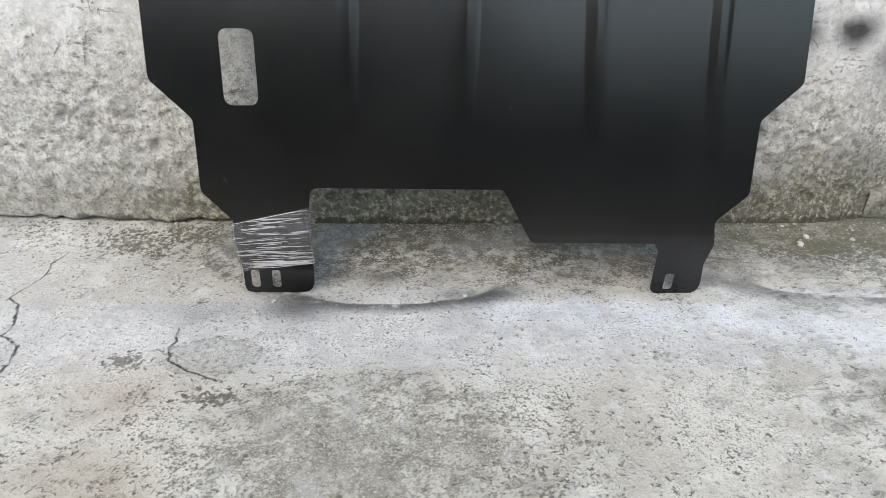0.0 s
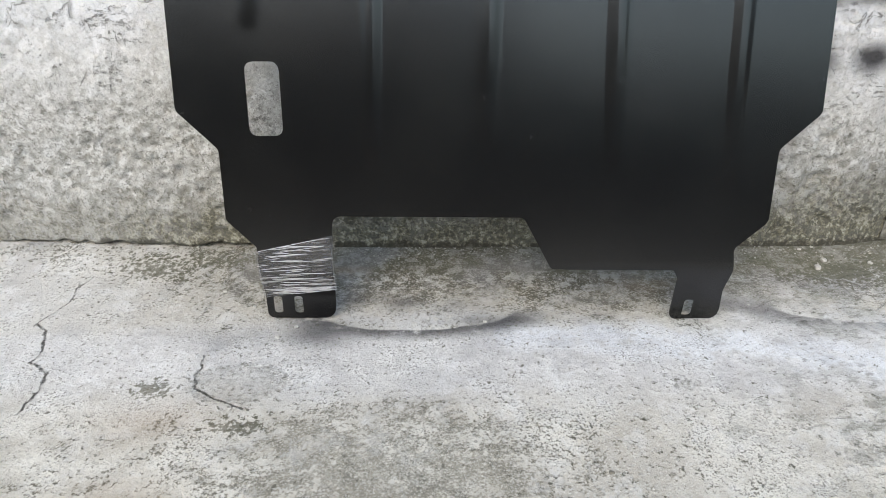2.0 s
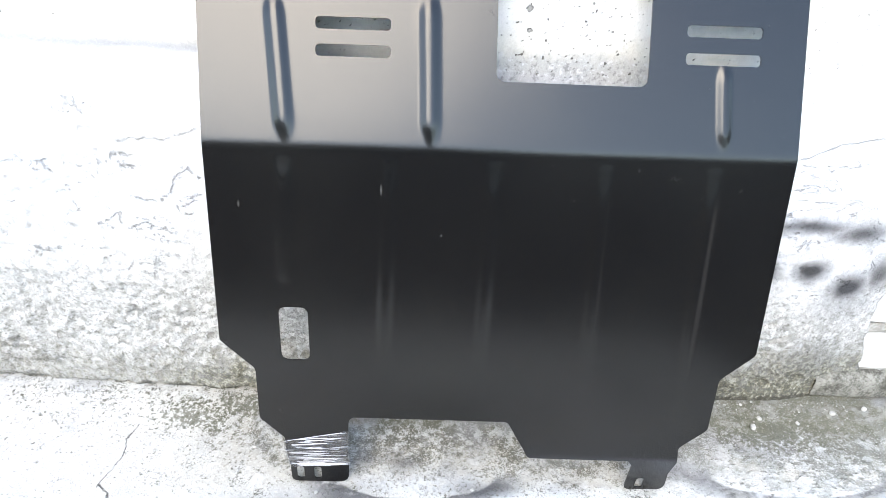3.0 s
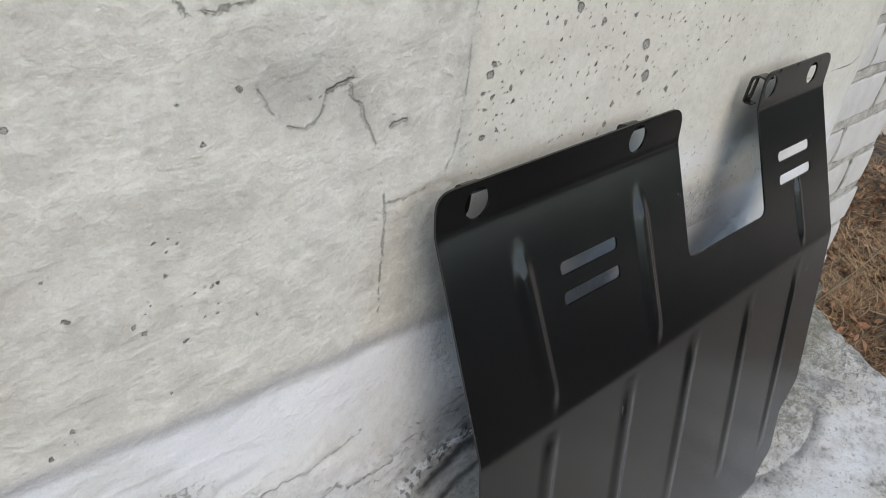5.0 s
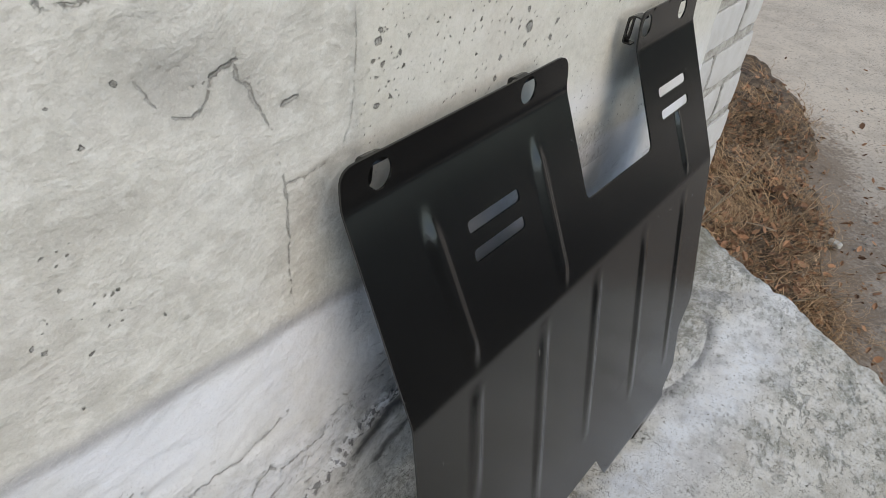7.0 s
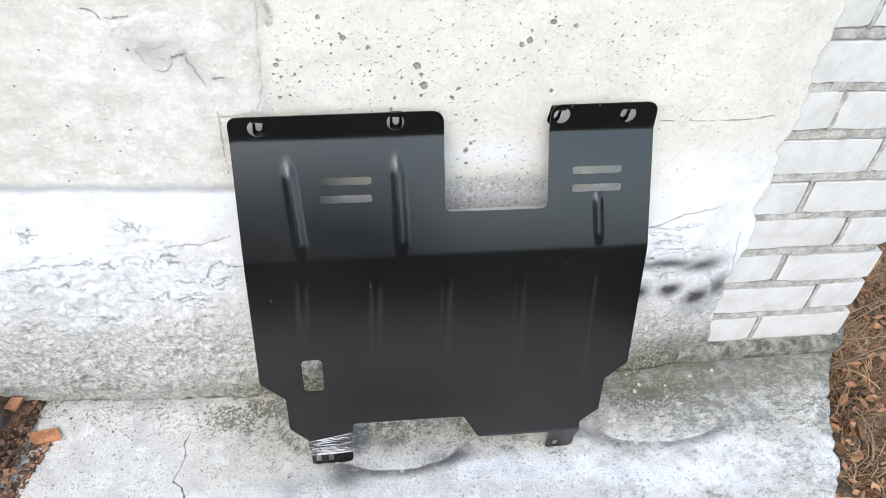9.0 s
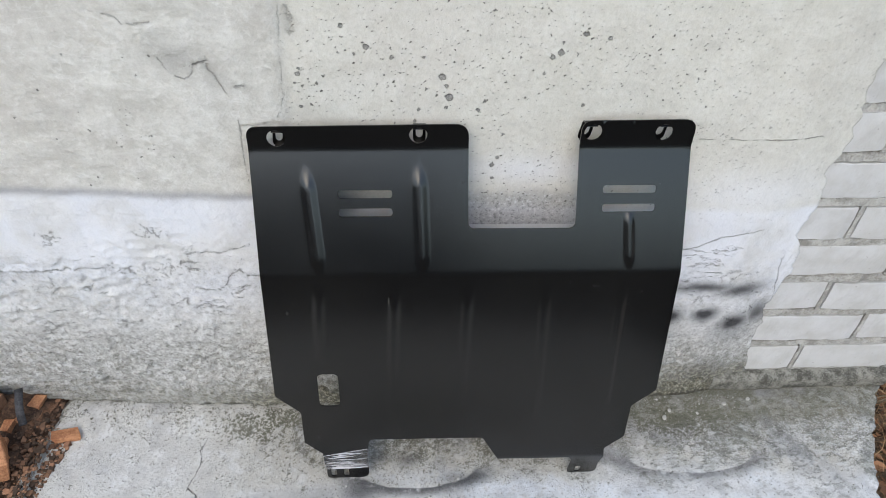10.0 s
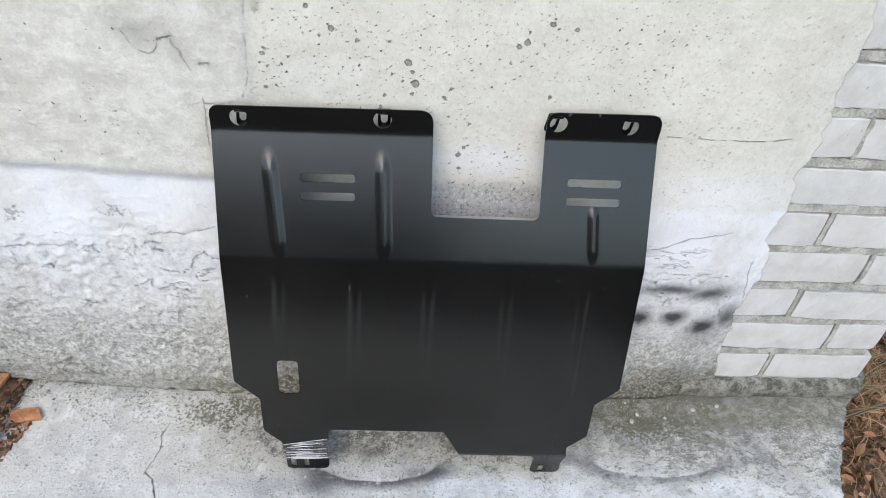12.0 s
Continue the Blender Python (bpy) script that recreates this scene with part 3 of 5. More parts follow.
    for cx, cy, rx, ry in ((0.09, -0.40, 0.045, 0.016), (-0.02, -0.337, 0.03, 0.016), (-0.113, -0.06, 0.085, 0.035), (-0.033, -0.04, 0.08, 0.030), (0.10, -0.10, 0.05, 0.03), (0.91, -0.075, 0.12, 0.04)):
        moss = m.step(m.add(m.spot(x, y, cx, cy, rx, ry), torn), 0.60, 0.72)
        color = m.mix(m.mul(moss, 0.75), color, (0.12, 0.118, 0.085))
    for cx, cy, rx, ry in ((-0.0, -0.39, 0.06, 0.035), (0.01, -0.51, 0.07, 0.04), (0.166, -0.065, 0.03, 0.012), (0.62, -0.10, 0.09, 0.03)):
        color = m.mix(m.mul(m.spot(wx, wy, cx, cy, rx, ry), 0.4), color, (0.36, 0.27, 0.19))
    flake = m.step(m.add(m.spot(x, y, 0.075, -0.325, 0.060, 0.036), m.mul(torn, 0.35)), 0.42, 0.45)
    for cx, cy, rx, ry in ((0.728, -0.445, 0.022, 0.014), (0.414, -0.517, 0.024, 0.012), (0.588, -0.332, 0.017, 0.011), (0.51, -0.143, 0.034, 0.011), (0.614, -0.078, 0.04, 0.012)):
        flake = m.most(flake, m.step(m.add(m.spot(x, y, cx, cy, rx, ry), m.mul(torn, 0.6)), 0.42, 0.46))
    color = m.mix(m.mul(flake, m.add(0.22, m.mul(m.step(n120, 0.45, 0.6), 0.35))), color, (0.25, 0.245, 0.22))
    # cracks
    ja = m.add(x, m.mul(m.sub(m.noise(p, 60, 6, 0.72), 0.5), 0.014))
    jb = m.add(y, m.mul(m.sub(m.noise(m.join(y, x, z), 60, 6, 0.72), 0.5), 0.014))
    thin = m.add(0.25, m.mul(m.step(n30, 0.45, 0.53), 0.75))
    cracks = 0.0
    for points, width, k in ((((-0.202, -0.079), (-0.212, -0.114), (-0.204, -0.138), (-0.210, -0.170), (-0.222, -0.203)), 0.0013, 0.75),
                             (((-0.222, -0.203), (-0.200, -0.220), (-0.180, -0.272), (-0.185, -0.286), (-0.155, -0.306), (-0.146, -0.337), (-0.149, -0.380)), 0.0021, 1.0),
                             (((0.019, -0.274), (0.024, -0.299), (0.020, -0.308), (0.028, -0.335), (0.054, -0.354), (0.097, -0.373)), 0.0020, 0.9),
                             (((0.027, -0.220), (0.037, -0.211)), 0.0014, 0.7)):
        cracks = m.most(cracks, m.mul(m.mul(m.step(m.path(ja, jb, points), width, width * 0.3), thin), k))
    color = m.mix(m.mul(cracks, 0.85), color, (0.07, 0.067, 0.06))
    height = m.add(m.mul(n30, 0.30), m.add(m.mul(n120, 0.28), m.mul(n400, 0.09)))
    height = m.sub(height, m.mul(scab, 0.12))
    height = m.sub(height, m.add(m.mul(blotch, 0.10), m.add(m.mul(cracks, 0.6), m.mul(flake, 0.16))))
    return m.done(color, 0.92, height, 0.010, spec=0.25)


def plain_stone(name, dark, light, scale, rough=0.9, depth=0.003, piece=False):
    """Rough mineral surfaces: mortar, soil, road, rubble."""
    m = Nodes(name)
    p = m.place()
    a, b = m.noise(p, scale, 6, 0.62), m.noise(p, scale * 7, 4, 0.6)
    f = m.step(m.add(m.mul(a, 0.65), m.mul(b, 0.35)), 0.38, 0.62)
    if piece:
        info = m.tree.nodes.new("ShaderNodeObjectInfo")
        f = m.math("ADD", f, m.mul(m.sub(info.outputs["Random"], 0.5), 0.5), True)
    color = m.mix(f, dark, light)
    return m.done(color, rough, m.add(m.mul(a, 0.6), m.mul(b, 0.4)), depth, spec=0.3)


def dusty_road():
    m = Nodes("dusty_asphalt")
    p = m.place()
    x, y, z = m.parts(p)
    big, mid, fine, grit = m.noise(p, 1.6, 5, 0.6), m.noise(p, 9, 7, 0.65), m.noise(p, 70, 6, 0.7), m.noise(p, 320, 3, 0.6)
    color = m.mix(m.step(m.add(m.mul(big, 0.5), m.mul(mid, 0.5)), 0.40, 0.60), (0.47, 0.40, 0.325), (0.60, 0.515, 0.42))
    # bare gritty asphalt beside the apron, where the dust is washed off
    away = m.add(m.add(x, m.mul(y, 0.35)), m.mul(m.sub(mid, 0.5), 0.9))
    bare = m.step(away, 3.3, 1.8)
    color = m.mix(m.mul(bare, 0.62), color, (0.215, 0.195, 0.175))
    earth = m.most(m.spot(x, y, 2.0, -0.36, 0.55, 0.22), m.mul(m.spot(x, y, 2.3, -0.62, 0.40, 0.20), 0.7))
    earth = m.most(earth, m.spot(m.sub(x, m.mul(y, 0.545)), y, 1.50, -0.5, 0.12, 0.6))
    earth = m.most(earth, m.mul(m.spot(x, y, 2.25, 0.55, 0.85, 1.2), 0.9))
    verge = m.add(m.sub(y, m.mul(x, 0.31)), 0.935)      # along the foot of the litter bank
    earth = m.most(earth, m.mul(m.step(verge, -0.34, -0.02), m.step(x, 3.6, 2.6)))
    earth = m.step(m.add(earth, m.add(m.mul(m.sub(mid, 0.5), 2.0), m.mul(m.sub(fine, 0.5), 2.0))), 0.35, 0.95)
    color = m.mix(m.mul(earth, 0.7), color, (0.155, 0.11, 0.075))
    color = m.mix(m.mul(m.step(fine, 0.55, 0.62), 0.6), color, (0.14, 0.122, 0.105))
    color = m.mix(m.mul(m.step(grit, 0.60, 0.68), 0.5), color, (0.52, 0.49, 0.44))
    color = m.mix(m.mul(m.step(grit, 0.42, 0.34), 0.5), color, (0.10, 0.09, 0.08))
    return m.done(color, 0.92, m.add(m.mul(fine, 0.6), m.mul(grit, 0.4)), 0.003, spec=0.3)


def white_brick():
    m = Nodes("whitewashed_brick")
    p = m.place()
    info = m.tree.nodes.new("ShaderNodeObjectInfo")
    shift = m.mul(info.outputs["Random"], 37.0)
    x, y, z = m.parts(p)
    q = m.join(m.add(x, shift), y, z)
    a, b = m.noise(q, 16, 5, 0.6), m.noise(q, 90, 4, 0.6)
    color = m.mix(m.step(a, 0.35, 0.7), (0.56, 0.56, 0.56), (0.47, 0.465, 0.45))
    color = m.mix(m.mul(info.outputs["Random"], 0.25), color, (0.53, 0.515, 0.48))
    color = m.mix(m.step(b, 0.66, 0.72), color, (0.36, 0.35, 0.33))
    return m.done(color, 0.85, m.add(m.mul(a, 0.7), m.mul(b, 0.3)), 0.003, spec=0.3)


def black_paint():
    m = Nodes("black_powder_coat")
    p = m.place()
    grain, cloud, wear = m.noise(p, 900, 2, 0.5), m.noise(p, 6, 4, 0.6), m.noise(p, 55, 5, 0.7)
    color = m.mix(m.step(cloud, 0.35, 0.7), (0.0030, 0.0030, 0.0033), (0.0048, 0.0047, 0.0046))
    color = m.mix(m.mul(m.step(wear, 0.66, 0.76), 0.15), color, (0.022, 0.0215, 0.021))
    x, y, z = m.parts(p)
    for cx, cz, rx, rz in ((0.041, 0.476, 0.0012, 0.0035), (0.222, 0.50, 0.0010, 0.006), (0.30, 0.44, 0.0012, 0.0010)):
        color = m.mix(m.mul(m.spot(x, z, cx, cz, rx, rz), 0.3), color, (0.22, 0.215, 0.20))
    rough = m.add(0.16, m.add(m.mul(cloud, 0.10), m.mul(m.step(wear, 0.6, 0.75), 0.08)))
    return m.done(color, rough, grain, 0.00005, spec=0.58)


def cling_film():
    m = Nodes("cling_film")
    p = m.place()
    x, y, z = m.parts(p)
    tilt = m.add(z, m.mul(x, -0.12))
    folds = m.noise(m.join(m.mul(x, 6), m.mul(y, 6), m.mul(tilt, 120)), 3.0, 5, 0.7)
    streak = m.step(folds, 0.50, 0.66)
    m.put(m.bsdf.inputs["Alpha"], m.add(0.18, m.mul(streak, 0.46)))
    return m.done(m.mix(streak, (0.30, 0.30, 0.31), (0.66, 0.66, 0.68)), 0.25, folds, 0.002, spec=0.6)


def dry_plant(name, c1, c2):
    m = Nodes(name)
    geo = m.tree.nodes.new("ShaderNodeNewGeometry")
    p = m.place()
    color = m.mix(geo.outputs["Random Per Island"], c1, c2)
    color = m.mix(m.mul(m.noise(p, 60), 0.3), color, (0.10, 0.065, 0.035))
    return m.done(color, 0.8, spec=0.25)


MAT_WALL, MAT_LIMED, MAT_APRON = concrete_wall(True), concrete_wall(False), apron_concrete()
MAT_MORTAR = plain_stone("pale_mortar", (0.27, 0.26, 0.235), (0.50, 0.49, 0.46), 30, depth=0.008)
MAT_PLINTH = plain_stone("dirty_plinth", (0.075, 0.072, 0.06), (0.28, 0.273, 0.24), 34, depth=0.006)
MAT_ROAD = dusty_road()
MAT_SOIL = plain_stone("dry_soil", (0.05, 0.029, 0.020), (0.17, 0.10, 0.066), 36, depth=0.012)
MAT_CLOD = plain_stone("brown_clod", (0.10, 0.05, 0.03), (0.24, 0.13, 0.08), 40, depth=0.006, piece=True)
MAT_DARK_FRONT = plain_stone("dark_front_ground", (0.022, 0.019, 0.016), (0.07, 0.058, 0.045), 12, depth=0.01)
MAT_EARTH = plain_stone("litter_earth", (0.05, 0.036, 0.026), (0.21, 0.155, 0.11), 34, depth=0.008)
MAT_RED = plain_stone("red_brick", (0.30, 0.12, 0.06), (0.56, 0.27, 0.14), 40, piece=True)
MAT_PEBBLE = plain_stone("pale_pebble", (0.42, 0.41, 0.38), (0.62, 0.61, 0.57), 60, piece=True)
MAT_GRIT = plain_stone("road_grit", (0.20, 0.185, 0.165), (0.45, 0.42, 0.37), 50)
MAT_BRICK, MAT_BLACK, MAT_FILM = white_brick(), black_paint(), cling_film()
MAT_LEAF = dry_plant("dead_leaf", (0.09, 0.042, 0.024), (0.54, 0.29, 0.17))
MAT_GRASS = dry_plant("dry_grass", (0.13, 0.065, 0.03), (0.75, 0.50, 0.29))
MAT_STALK = dry_plant("dead_stalk", (0.22, 0.17, 0.12), (0.36, 0.29, 0.21))
MAT_GREEN = dry_plant("moss_green", (0.07, 0.10, 0.025), (0.15, 0.19, 0.06))
MAT_FAR = plain_stone("unseen_far_wall", (0.05, 0.05, 0.042), (0.10, 0.095, 0.075), 0.8)


# ---- mesh tools ----
def part(name, bm, material, parent=None, label="", smooth=False):
    me = bpy.data.meshes.new(name)
    for f in bm.faces:
        f.smooth = smooth
    bm.to_mesh(me)
    bm.free()
    me.materials.append(material)
    ob = new(name, me)
    ob.parent = parent
    return tagged(ob, label)


def from_lists(name, verts, faces, material, parent=None, label="", smooth=False):
    me = bpy.data.meshes.new(name)
    me.from_pydata([tuple(v) for v in verts], [], faces)
    me.materials.append(material)
    if smooth:
        me.polygons.foreach_set("use_smooth", [True] * len(me.polygons))
    me.update()
    ob = new(name, me)
    ob.parent = parent
    return tagged(ob, label)


@functools.lru_cache(maxsize=None)
def lattice(seed):
    return np.random.RandomState(seed).uniform(-1, 1, (256, 256))


def value_noise(u, v, seed):
    """Smooth lattice noise in -1..1, for arrays."""
    table = lattice(seed)
    iu, iv = np.floor(u).astype(int), np.floor(v).astype(int)
    fu, fv = u - iu, v - iv
    fu, fv = fu * fu * (3 - 2 * fu), fv * fv * (3 - 2 * fv)
    g = lambda a, b: table[a % 256, b % 256]
    return ((g(iu, iv) * (1 - fu) + g(iu + 1, iv) * fu) * (1 - fv)
            + (g(iu, iv + 1) * (1 - fu) + g(iu + 1, iv + 1) * fu) * fv)


def rough_noise(u, v, seed, octaves=5, gain=0.55):
    total, amp = 0, 1.0
    for i in range(octaves):
        total = total + amp * value_noise(u * 2 ** i + 7.3 * i, v * 2 ** i - 3.1 * i, seed + i)
        amp *= gain
    return total


def ease(v, low, high):
    t = np.clip((v - low) / (high - low), 0, 1)
    return t * t * (3 - 2 * t)


def grid_faces(nu, nv, flip=False):
    out = []
    for i in range(nu - 1):
        for j in range(nv - 1):
            a = i * nv + j
            q = (a, a + nv, a + nv + 1, a + 1)
            out.append(q[::-1] if flip else q)
    return out


def steps(*spans):
    """Coordinates from spans (start, end, step)."""
    out = []
    for a, b, d in spans:
        n = max(1, round((b - a) / d))
        out += [a + (b - a) * i / n for i in range(n)]
    return np.array(out + [spans[-1][1]])


def rounded(points, seg=6):
    """A closed outline from (a, b, radius) corners."""
    out, n = [], len(points)
    for i, (a, b, r) in enumerate(points):
        p = Vector((a, b))
        if r <= 0:
            out.append(p)
            continue
        d0 = Vector(points[i - 1][:2]) - p
        d1 = Vector(points[(i + 1) % n][:2]) - p
        half = d0.angle(d1) / 2
        cut = min(r / math.tan(half), 0.48 * d0.length, 0.48 * d1.length)
        p0, p1 = p + d0.normalized() * cut, p + d1.normalized() * cut
        for k in range(seg + 1):
            t = k / seg
            out.append(p0 * (1 - t) ** 2 + p * 2 * t * (1 - t) + p1 * t * t)
    return out


def inside(poly, pts):
    """Which of the points lie in the closed outline."""
    hit = np.zeros(len(pts), bool)
    px, py = pts[:, 0], pts[:, 1]
    for (x0, y0), (x1, y1) in zip(poly, poly[1:] + poly[:1]):
        if y0 == y1:
            continue
        hit ^= ((y0 > py) != (y1 > py)) & (px < (x1 - x0) * (py - y0) / (y1 - y0) + x0)
    return hit


def stone_mesh(name, size, seed, material, levels=2, ragged=0.22):
    """A chipped lump: a jittered, cut block."""
    rng = random.Random(seed)
    bm = bmesh.new()
    bmesh.ops.create_icosphere(bm, subdivisions=levels, radius=0.5)
    for v in bm.verts:
        k = 1 + ragged * noise.noise(v.co * 3 + Vector((seed, 0, 0))) + rng.uniform(-0.05, 0.05)
        c = v.co * k
        v.co = Vector((max(-0.40, min(0.40, c.x)) * size[0] * 1.25, max(-0.40, min(0.40, c.y)) * size[1] * 1.25,
                       max(-0.38, min(0.38, c.z)) * size[2] * 1.3))
    me = bpy.data.meshes.new(name)
    bm.to_mesh(me)
    bm.free()
    me.materials.append(material)
    return me


# ---- setting: wall, apron, ground ----
def wall_relief(x, z):
    """How far the concrete face stands out (towards -y) at x, z."""
    fine = rough_noise(x * 9, z * 9, 3, 6, 0.6) * 0.0016
    low = ease(z, 0.60, 0.44) * ease(x, 1.05, 0.88)
    warp = 0.25 * rough_noise(x * 9 + 3, z * 9, 15, 3)
    a = rough_noise(x * 38 + 40 + warp, z * 40 + warp, 11, 3, 0.62)
    b = rough_noise(x * 11 + 11, z * 12, 19, 4, 0.6)
    patch = ease(rough_noise(x * 4 + 5, z * 5, 23, 3), -0.1, 0.5)
    amount = np.maximum(0.28 + 0.6 * patch, 1.35 * ease(z + 0.05 * b, 0.26, 0.14))
    c = rough_noise(x * 75 + warp, z * 80, 17, 2, 0.6)
    crust = (0.0021 * ease(a + 0.9 * b + 0.3 * c, 0.10, 0.20) + 0.0008 * np.maximum(a, 0) + 0.0018 * c
             - 0.0045 * ease(-a - 0.5 * b - 0.4 * c, 0.95, 1.05) + 0.0022 * ease(a + 0.5 * c, 0.95, 1.1))
    step_line = 0.30 + 0.05 * rough_noise(x * 5, z * 0 + 2, 5, 6, 0.68)
    ledge = 0.004 * ease(step_line - z, -0.004, 0.03) * ease(x, -0.7, -0.1) * ease(x, 0.12, -0.05)
    lip = np.interp(x, (-0.05, 0.01, 0.05, 0.10, 0.165), (0.33, 0.37, 0.395, 0.405, 0.412))
    ledge = ledge + 0.008 * ease(np.abs(z - lip + 0.006 * c), 0.018, 0.005) * ease(np.abs(x - 0.07), 0.10, 0.06) * (0.4 + np.maximum(a, -0.4))
    ledge = ledge + 0.006 * ease(z + 0.01 * b, 0.135, 0.115) * ease(x, 0.02, 0.12)
    under = 0.026 * ease(z + 0.004 * value_noise(x * 9, x * 0, 27) + 0.004 * value_noise(x * 60, x * 0, 28), 0.018, 0.011) * ease(x, 0.10, -0.08)
    return fine + low * crust * amount * (1 - 0.9 * ease(z, 0.07, 0.03)) + ledge * ease(x, 0.92, 0.70) - under


def build_wall():
    edge_z = np.array([0.0, 0.094, 0.2, 0.296, 0.35, 0.40, 0.45, 0.513, 0.56, 0.607, 0.663, 0.74, 0.80, 0.9, 1.0, 1.4, 4.0])
    edge_x = np.array([1.075, 1.072, 1.055, 1.047, 1.072, 1.08, 1.06, 1.044, 1.05, 1.057, 1.041, 1.06, 1.045, 1.05, 1.04, 1.0, 0.97])
    xs = steps((-7, -1.2, 0.4), (-1.2, -0.75, 0.03), (-0.75, -0.45, 0.007), (-0.45, 1.0, 0.0042))
    zs = steps((-0.30, -0.02, 0.04), (-0.02, 0.62, 0.0042), (0.62, 1.25, 0.010), (1.25, 4.0, 0.25))
    X, Z = np.meshgrid(xs, zs, indexing="ij")
    right = np.interp(Z, edge_z, edge_x) + 0.010 * rough_noise(Z * 13, Z * 0 + 5, 21, 6, 0.66)
    k = ease(X, 0.55, 1.0)
    X = X + k * (right - 1.0)
    Y = 0.045 * np.clip(-0.08 - X, 0, 0.5) - wall_relief(X, Z) * (1 - 0.7 * ease(X, 0.95, 1.1)) + 0.0222 * ease(X, 0.92, 1.08)
    verts = np.stack([X, Y, Z], -1).reshape(-1, 3)
    nu, nv = X.shape
    faces = grid_faces(nu, nv)
    # the broken edge against the brickwork
    last = (nu - 1) * nv
    verts = list(map(tuple, verts)) + [(float(X[-1, j]) + 0.004, 0.075, float(Z[-1, j])) for j in range(nv)]
    base = nu * nv
    faces += [(last + j, base + j, base + j + 1, last + j + 1) for j in range(nv - 1)]
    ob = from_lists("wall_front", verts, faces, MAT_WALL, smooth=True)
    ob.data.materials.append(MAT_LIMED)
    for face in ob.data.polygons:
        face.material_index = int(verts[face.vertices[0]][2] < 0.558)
    tagged(ob, "weathered grey concrete wall, whitewashed and flaking low down", "wall", kind="structure")


def right_edge(y):
    return 1.447 + 0.545 * y


def apron_height(x, y):
    return (0.0016 * rough_noise(x * 6, y * 6, 31, 6, 0.6) + 0.012 * ease(y, -0.10, 0.0)
            - 0.012 * ease(x, right_edge(y) - 0.05, right_edge(y)) * (0.5 + 0.5 * value_noise(x * 40, y * 40, 8)))


def build_apron():
    ys = steps((-0.92, -0.75, 0.02), (-0.75, 0.09, 0.007))
    us = steps((0, 0.06, 0.004), (0.06, 0.94, 0.0045), (0.94, 1, 0.003))
    U, Y = np.meshgrid(us, ys, indexing="ij")
    left = -0.57 + 0.25 * np.minimum(Y, 0) + 0.03 * rough_noise(Y * 8, Y * 0, 41, 5)
    right = right_edge(Y) + 0.012 * rough_noise(Y * 14, Y * 0 + 3, 43, 5, 0.65)
    X = left + (right - left) * U
    Z = apron_height(X, Y) - 0.02 * ease(U, 0.02, 0.0)
    nu, nv = X.shape
    verts = list(map(tuple, np.stack([X, Y, Z], -1).reshape(-1, 3)))
    faces = grid_faces(nu, nv)
    rim = [j for j in range(nv - 1, -1, -1)] + [i * nv for i in range(1, nu)] + [(nu - 1) * nv + j for j in range(1, nv)]
    base = len(verts)
    for k, v in enumerate(rim):
        x, y, z = verts[v]
        verts.append((x + 0.015 * math.sin(k * 0.7) * (v >= (nu - 1) * nv), y, -0.34))
    faces += [(rim[k], base + k, base + k + 1, rim[k + 1]) for k in range(len(rim) - 1)]
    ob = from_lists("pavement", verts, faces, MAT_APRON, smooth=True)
    tagged(ob, "raised concrete apron with dark stains and sprayed rings", "concrete apron", kind="structure")


GROUND_Z = -0.24


def build_ground():
    xs = steps((-60, -6, 6), (-6, -1.5, 0.3), (-1.5, 4.5, 0.03), (4.5, 10, 0.3), (10, 60, 6))
    ys = steps((-60, -6, 6), (-6, -1.6, 0.3), (-1.6, 2.4, 0.03), (2.4, 8, 0.3), (8, 60, 6))
    X, Y = np.meshgrid(xs, ys, indexing="ij")
    Z = GROUND_Z + 0.006 * rough_noise(X * 3, Y * 3, 51, 5) + 0.01 * rough_noise(X * 0.4, Y * 0.4, 52, 3)
    nu, nv = X.shape
    ob = from_lists("road", np.stack([X, Y, Z], -1).reshape(-1, 3), grid_faces(nu, nv), MAT_ROAD, smooth=True)
    tagged(ob, "dusty grey asphalt yard with loose grit", "road", kind="structure")


def build_dark_front():
    # unseen dark sheet, added so that the guard reflects less light
    xs, ys = steps((-5.0, 7.0, 0.1)), steps((-9.0, -0.80, 0.1))
    X, Y = np.meshgrid(xs, ys, indexing="ij")
    Z = GROUND_Z + 0.05 + 0.012 * rough_noise(X * 4, Y * 4, 55, 4) - 0.07 * (1 - ease(X + 3.6 * (np.maximum(Y, -2.6) + 1.0), 0.95, 0.6) * ease(Y + 0.25 * rough_noise(X * 1.3, Y * 1.3, 57, 3), -8.6, -8.0) * ease(X, -5.0, -4.6))
    ob = from_lists("ground", np.stack([X, Y, Z], -1).reshape(-1, 3), grid_faces(*X.shape), MAT_DARK_FRONT, smooth=True)
    tagged(ob, "unseen dark ground added before the apron to darken reflections", "soil", kind="structure")


def heap_shape(x, y):
    away = x - right_edge(np.minimum(y, 0.0))
    rag = rough_noise(x * 3, y * 3, 63, 4, 0.6)
    return ease(x + 0.16 * rag, 4.0, 2.8) * ease(y + 0.51 - 0.31 * (x - 1.5) + 0.11 * rag, 0.0, 0.36) * (0.5 + 0.5 * ease(away, 0.0, 0.16))


def heap_height(x, y):
    """The bank of litter and soil along the side of the house."""
    shape = heap_shape(x, y)
    return GROUND_Z + 0.006 + 0.12 * shape * (0.8 + 0.25 * rough_noise(x * 6, y * 6, 61, 5, 0.6)) - 0.05 * (1 - ease(shape, 0.12, 0.42)) + 0.016 * rough_noise(x * 15, y * 15, 64, 4, 0.65) * ease(shape, 0.6, 0.3)


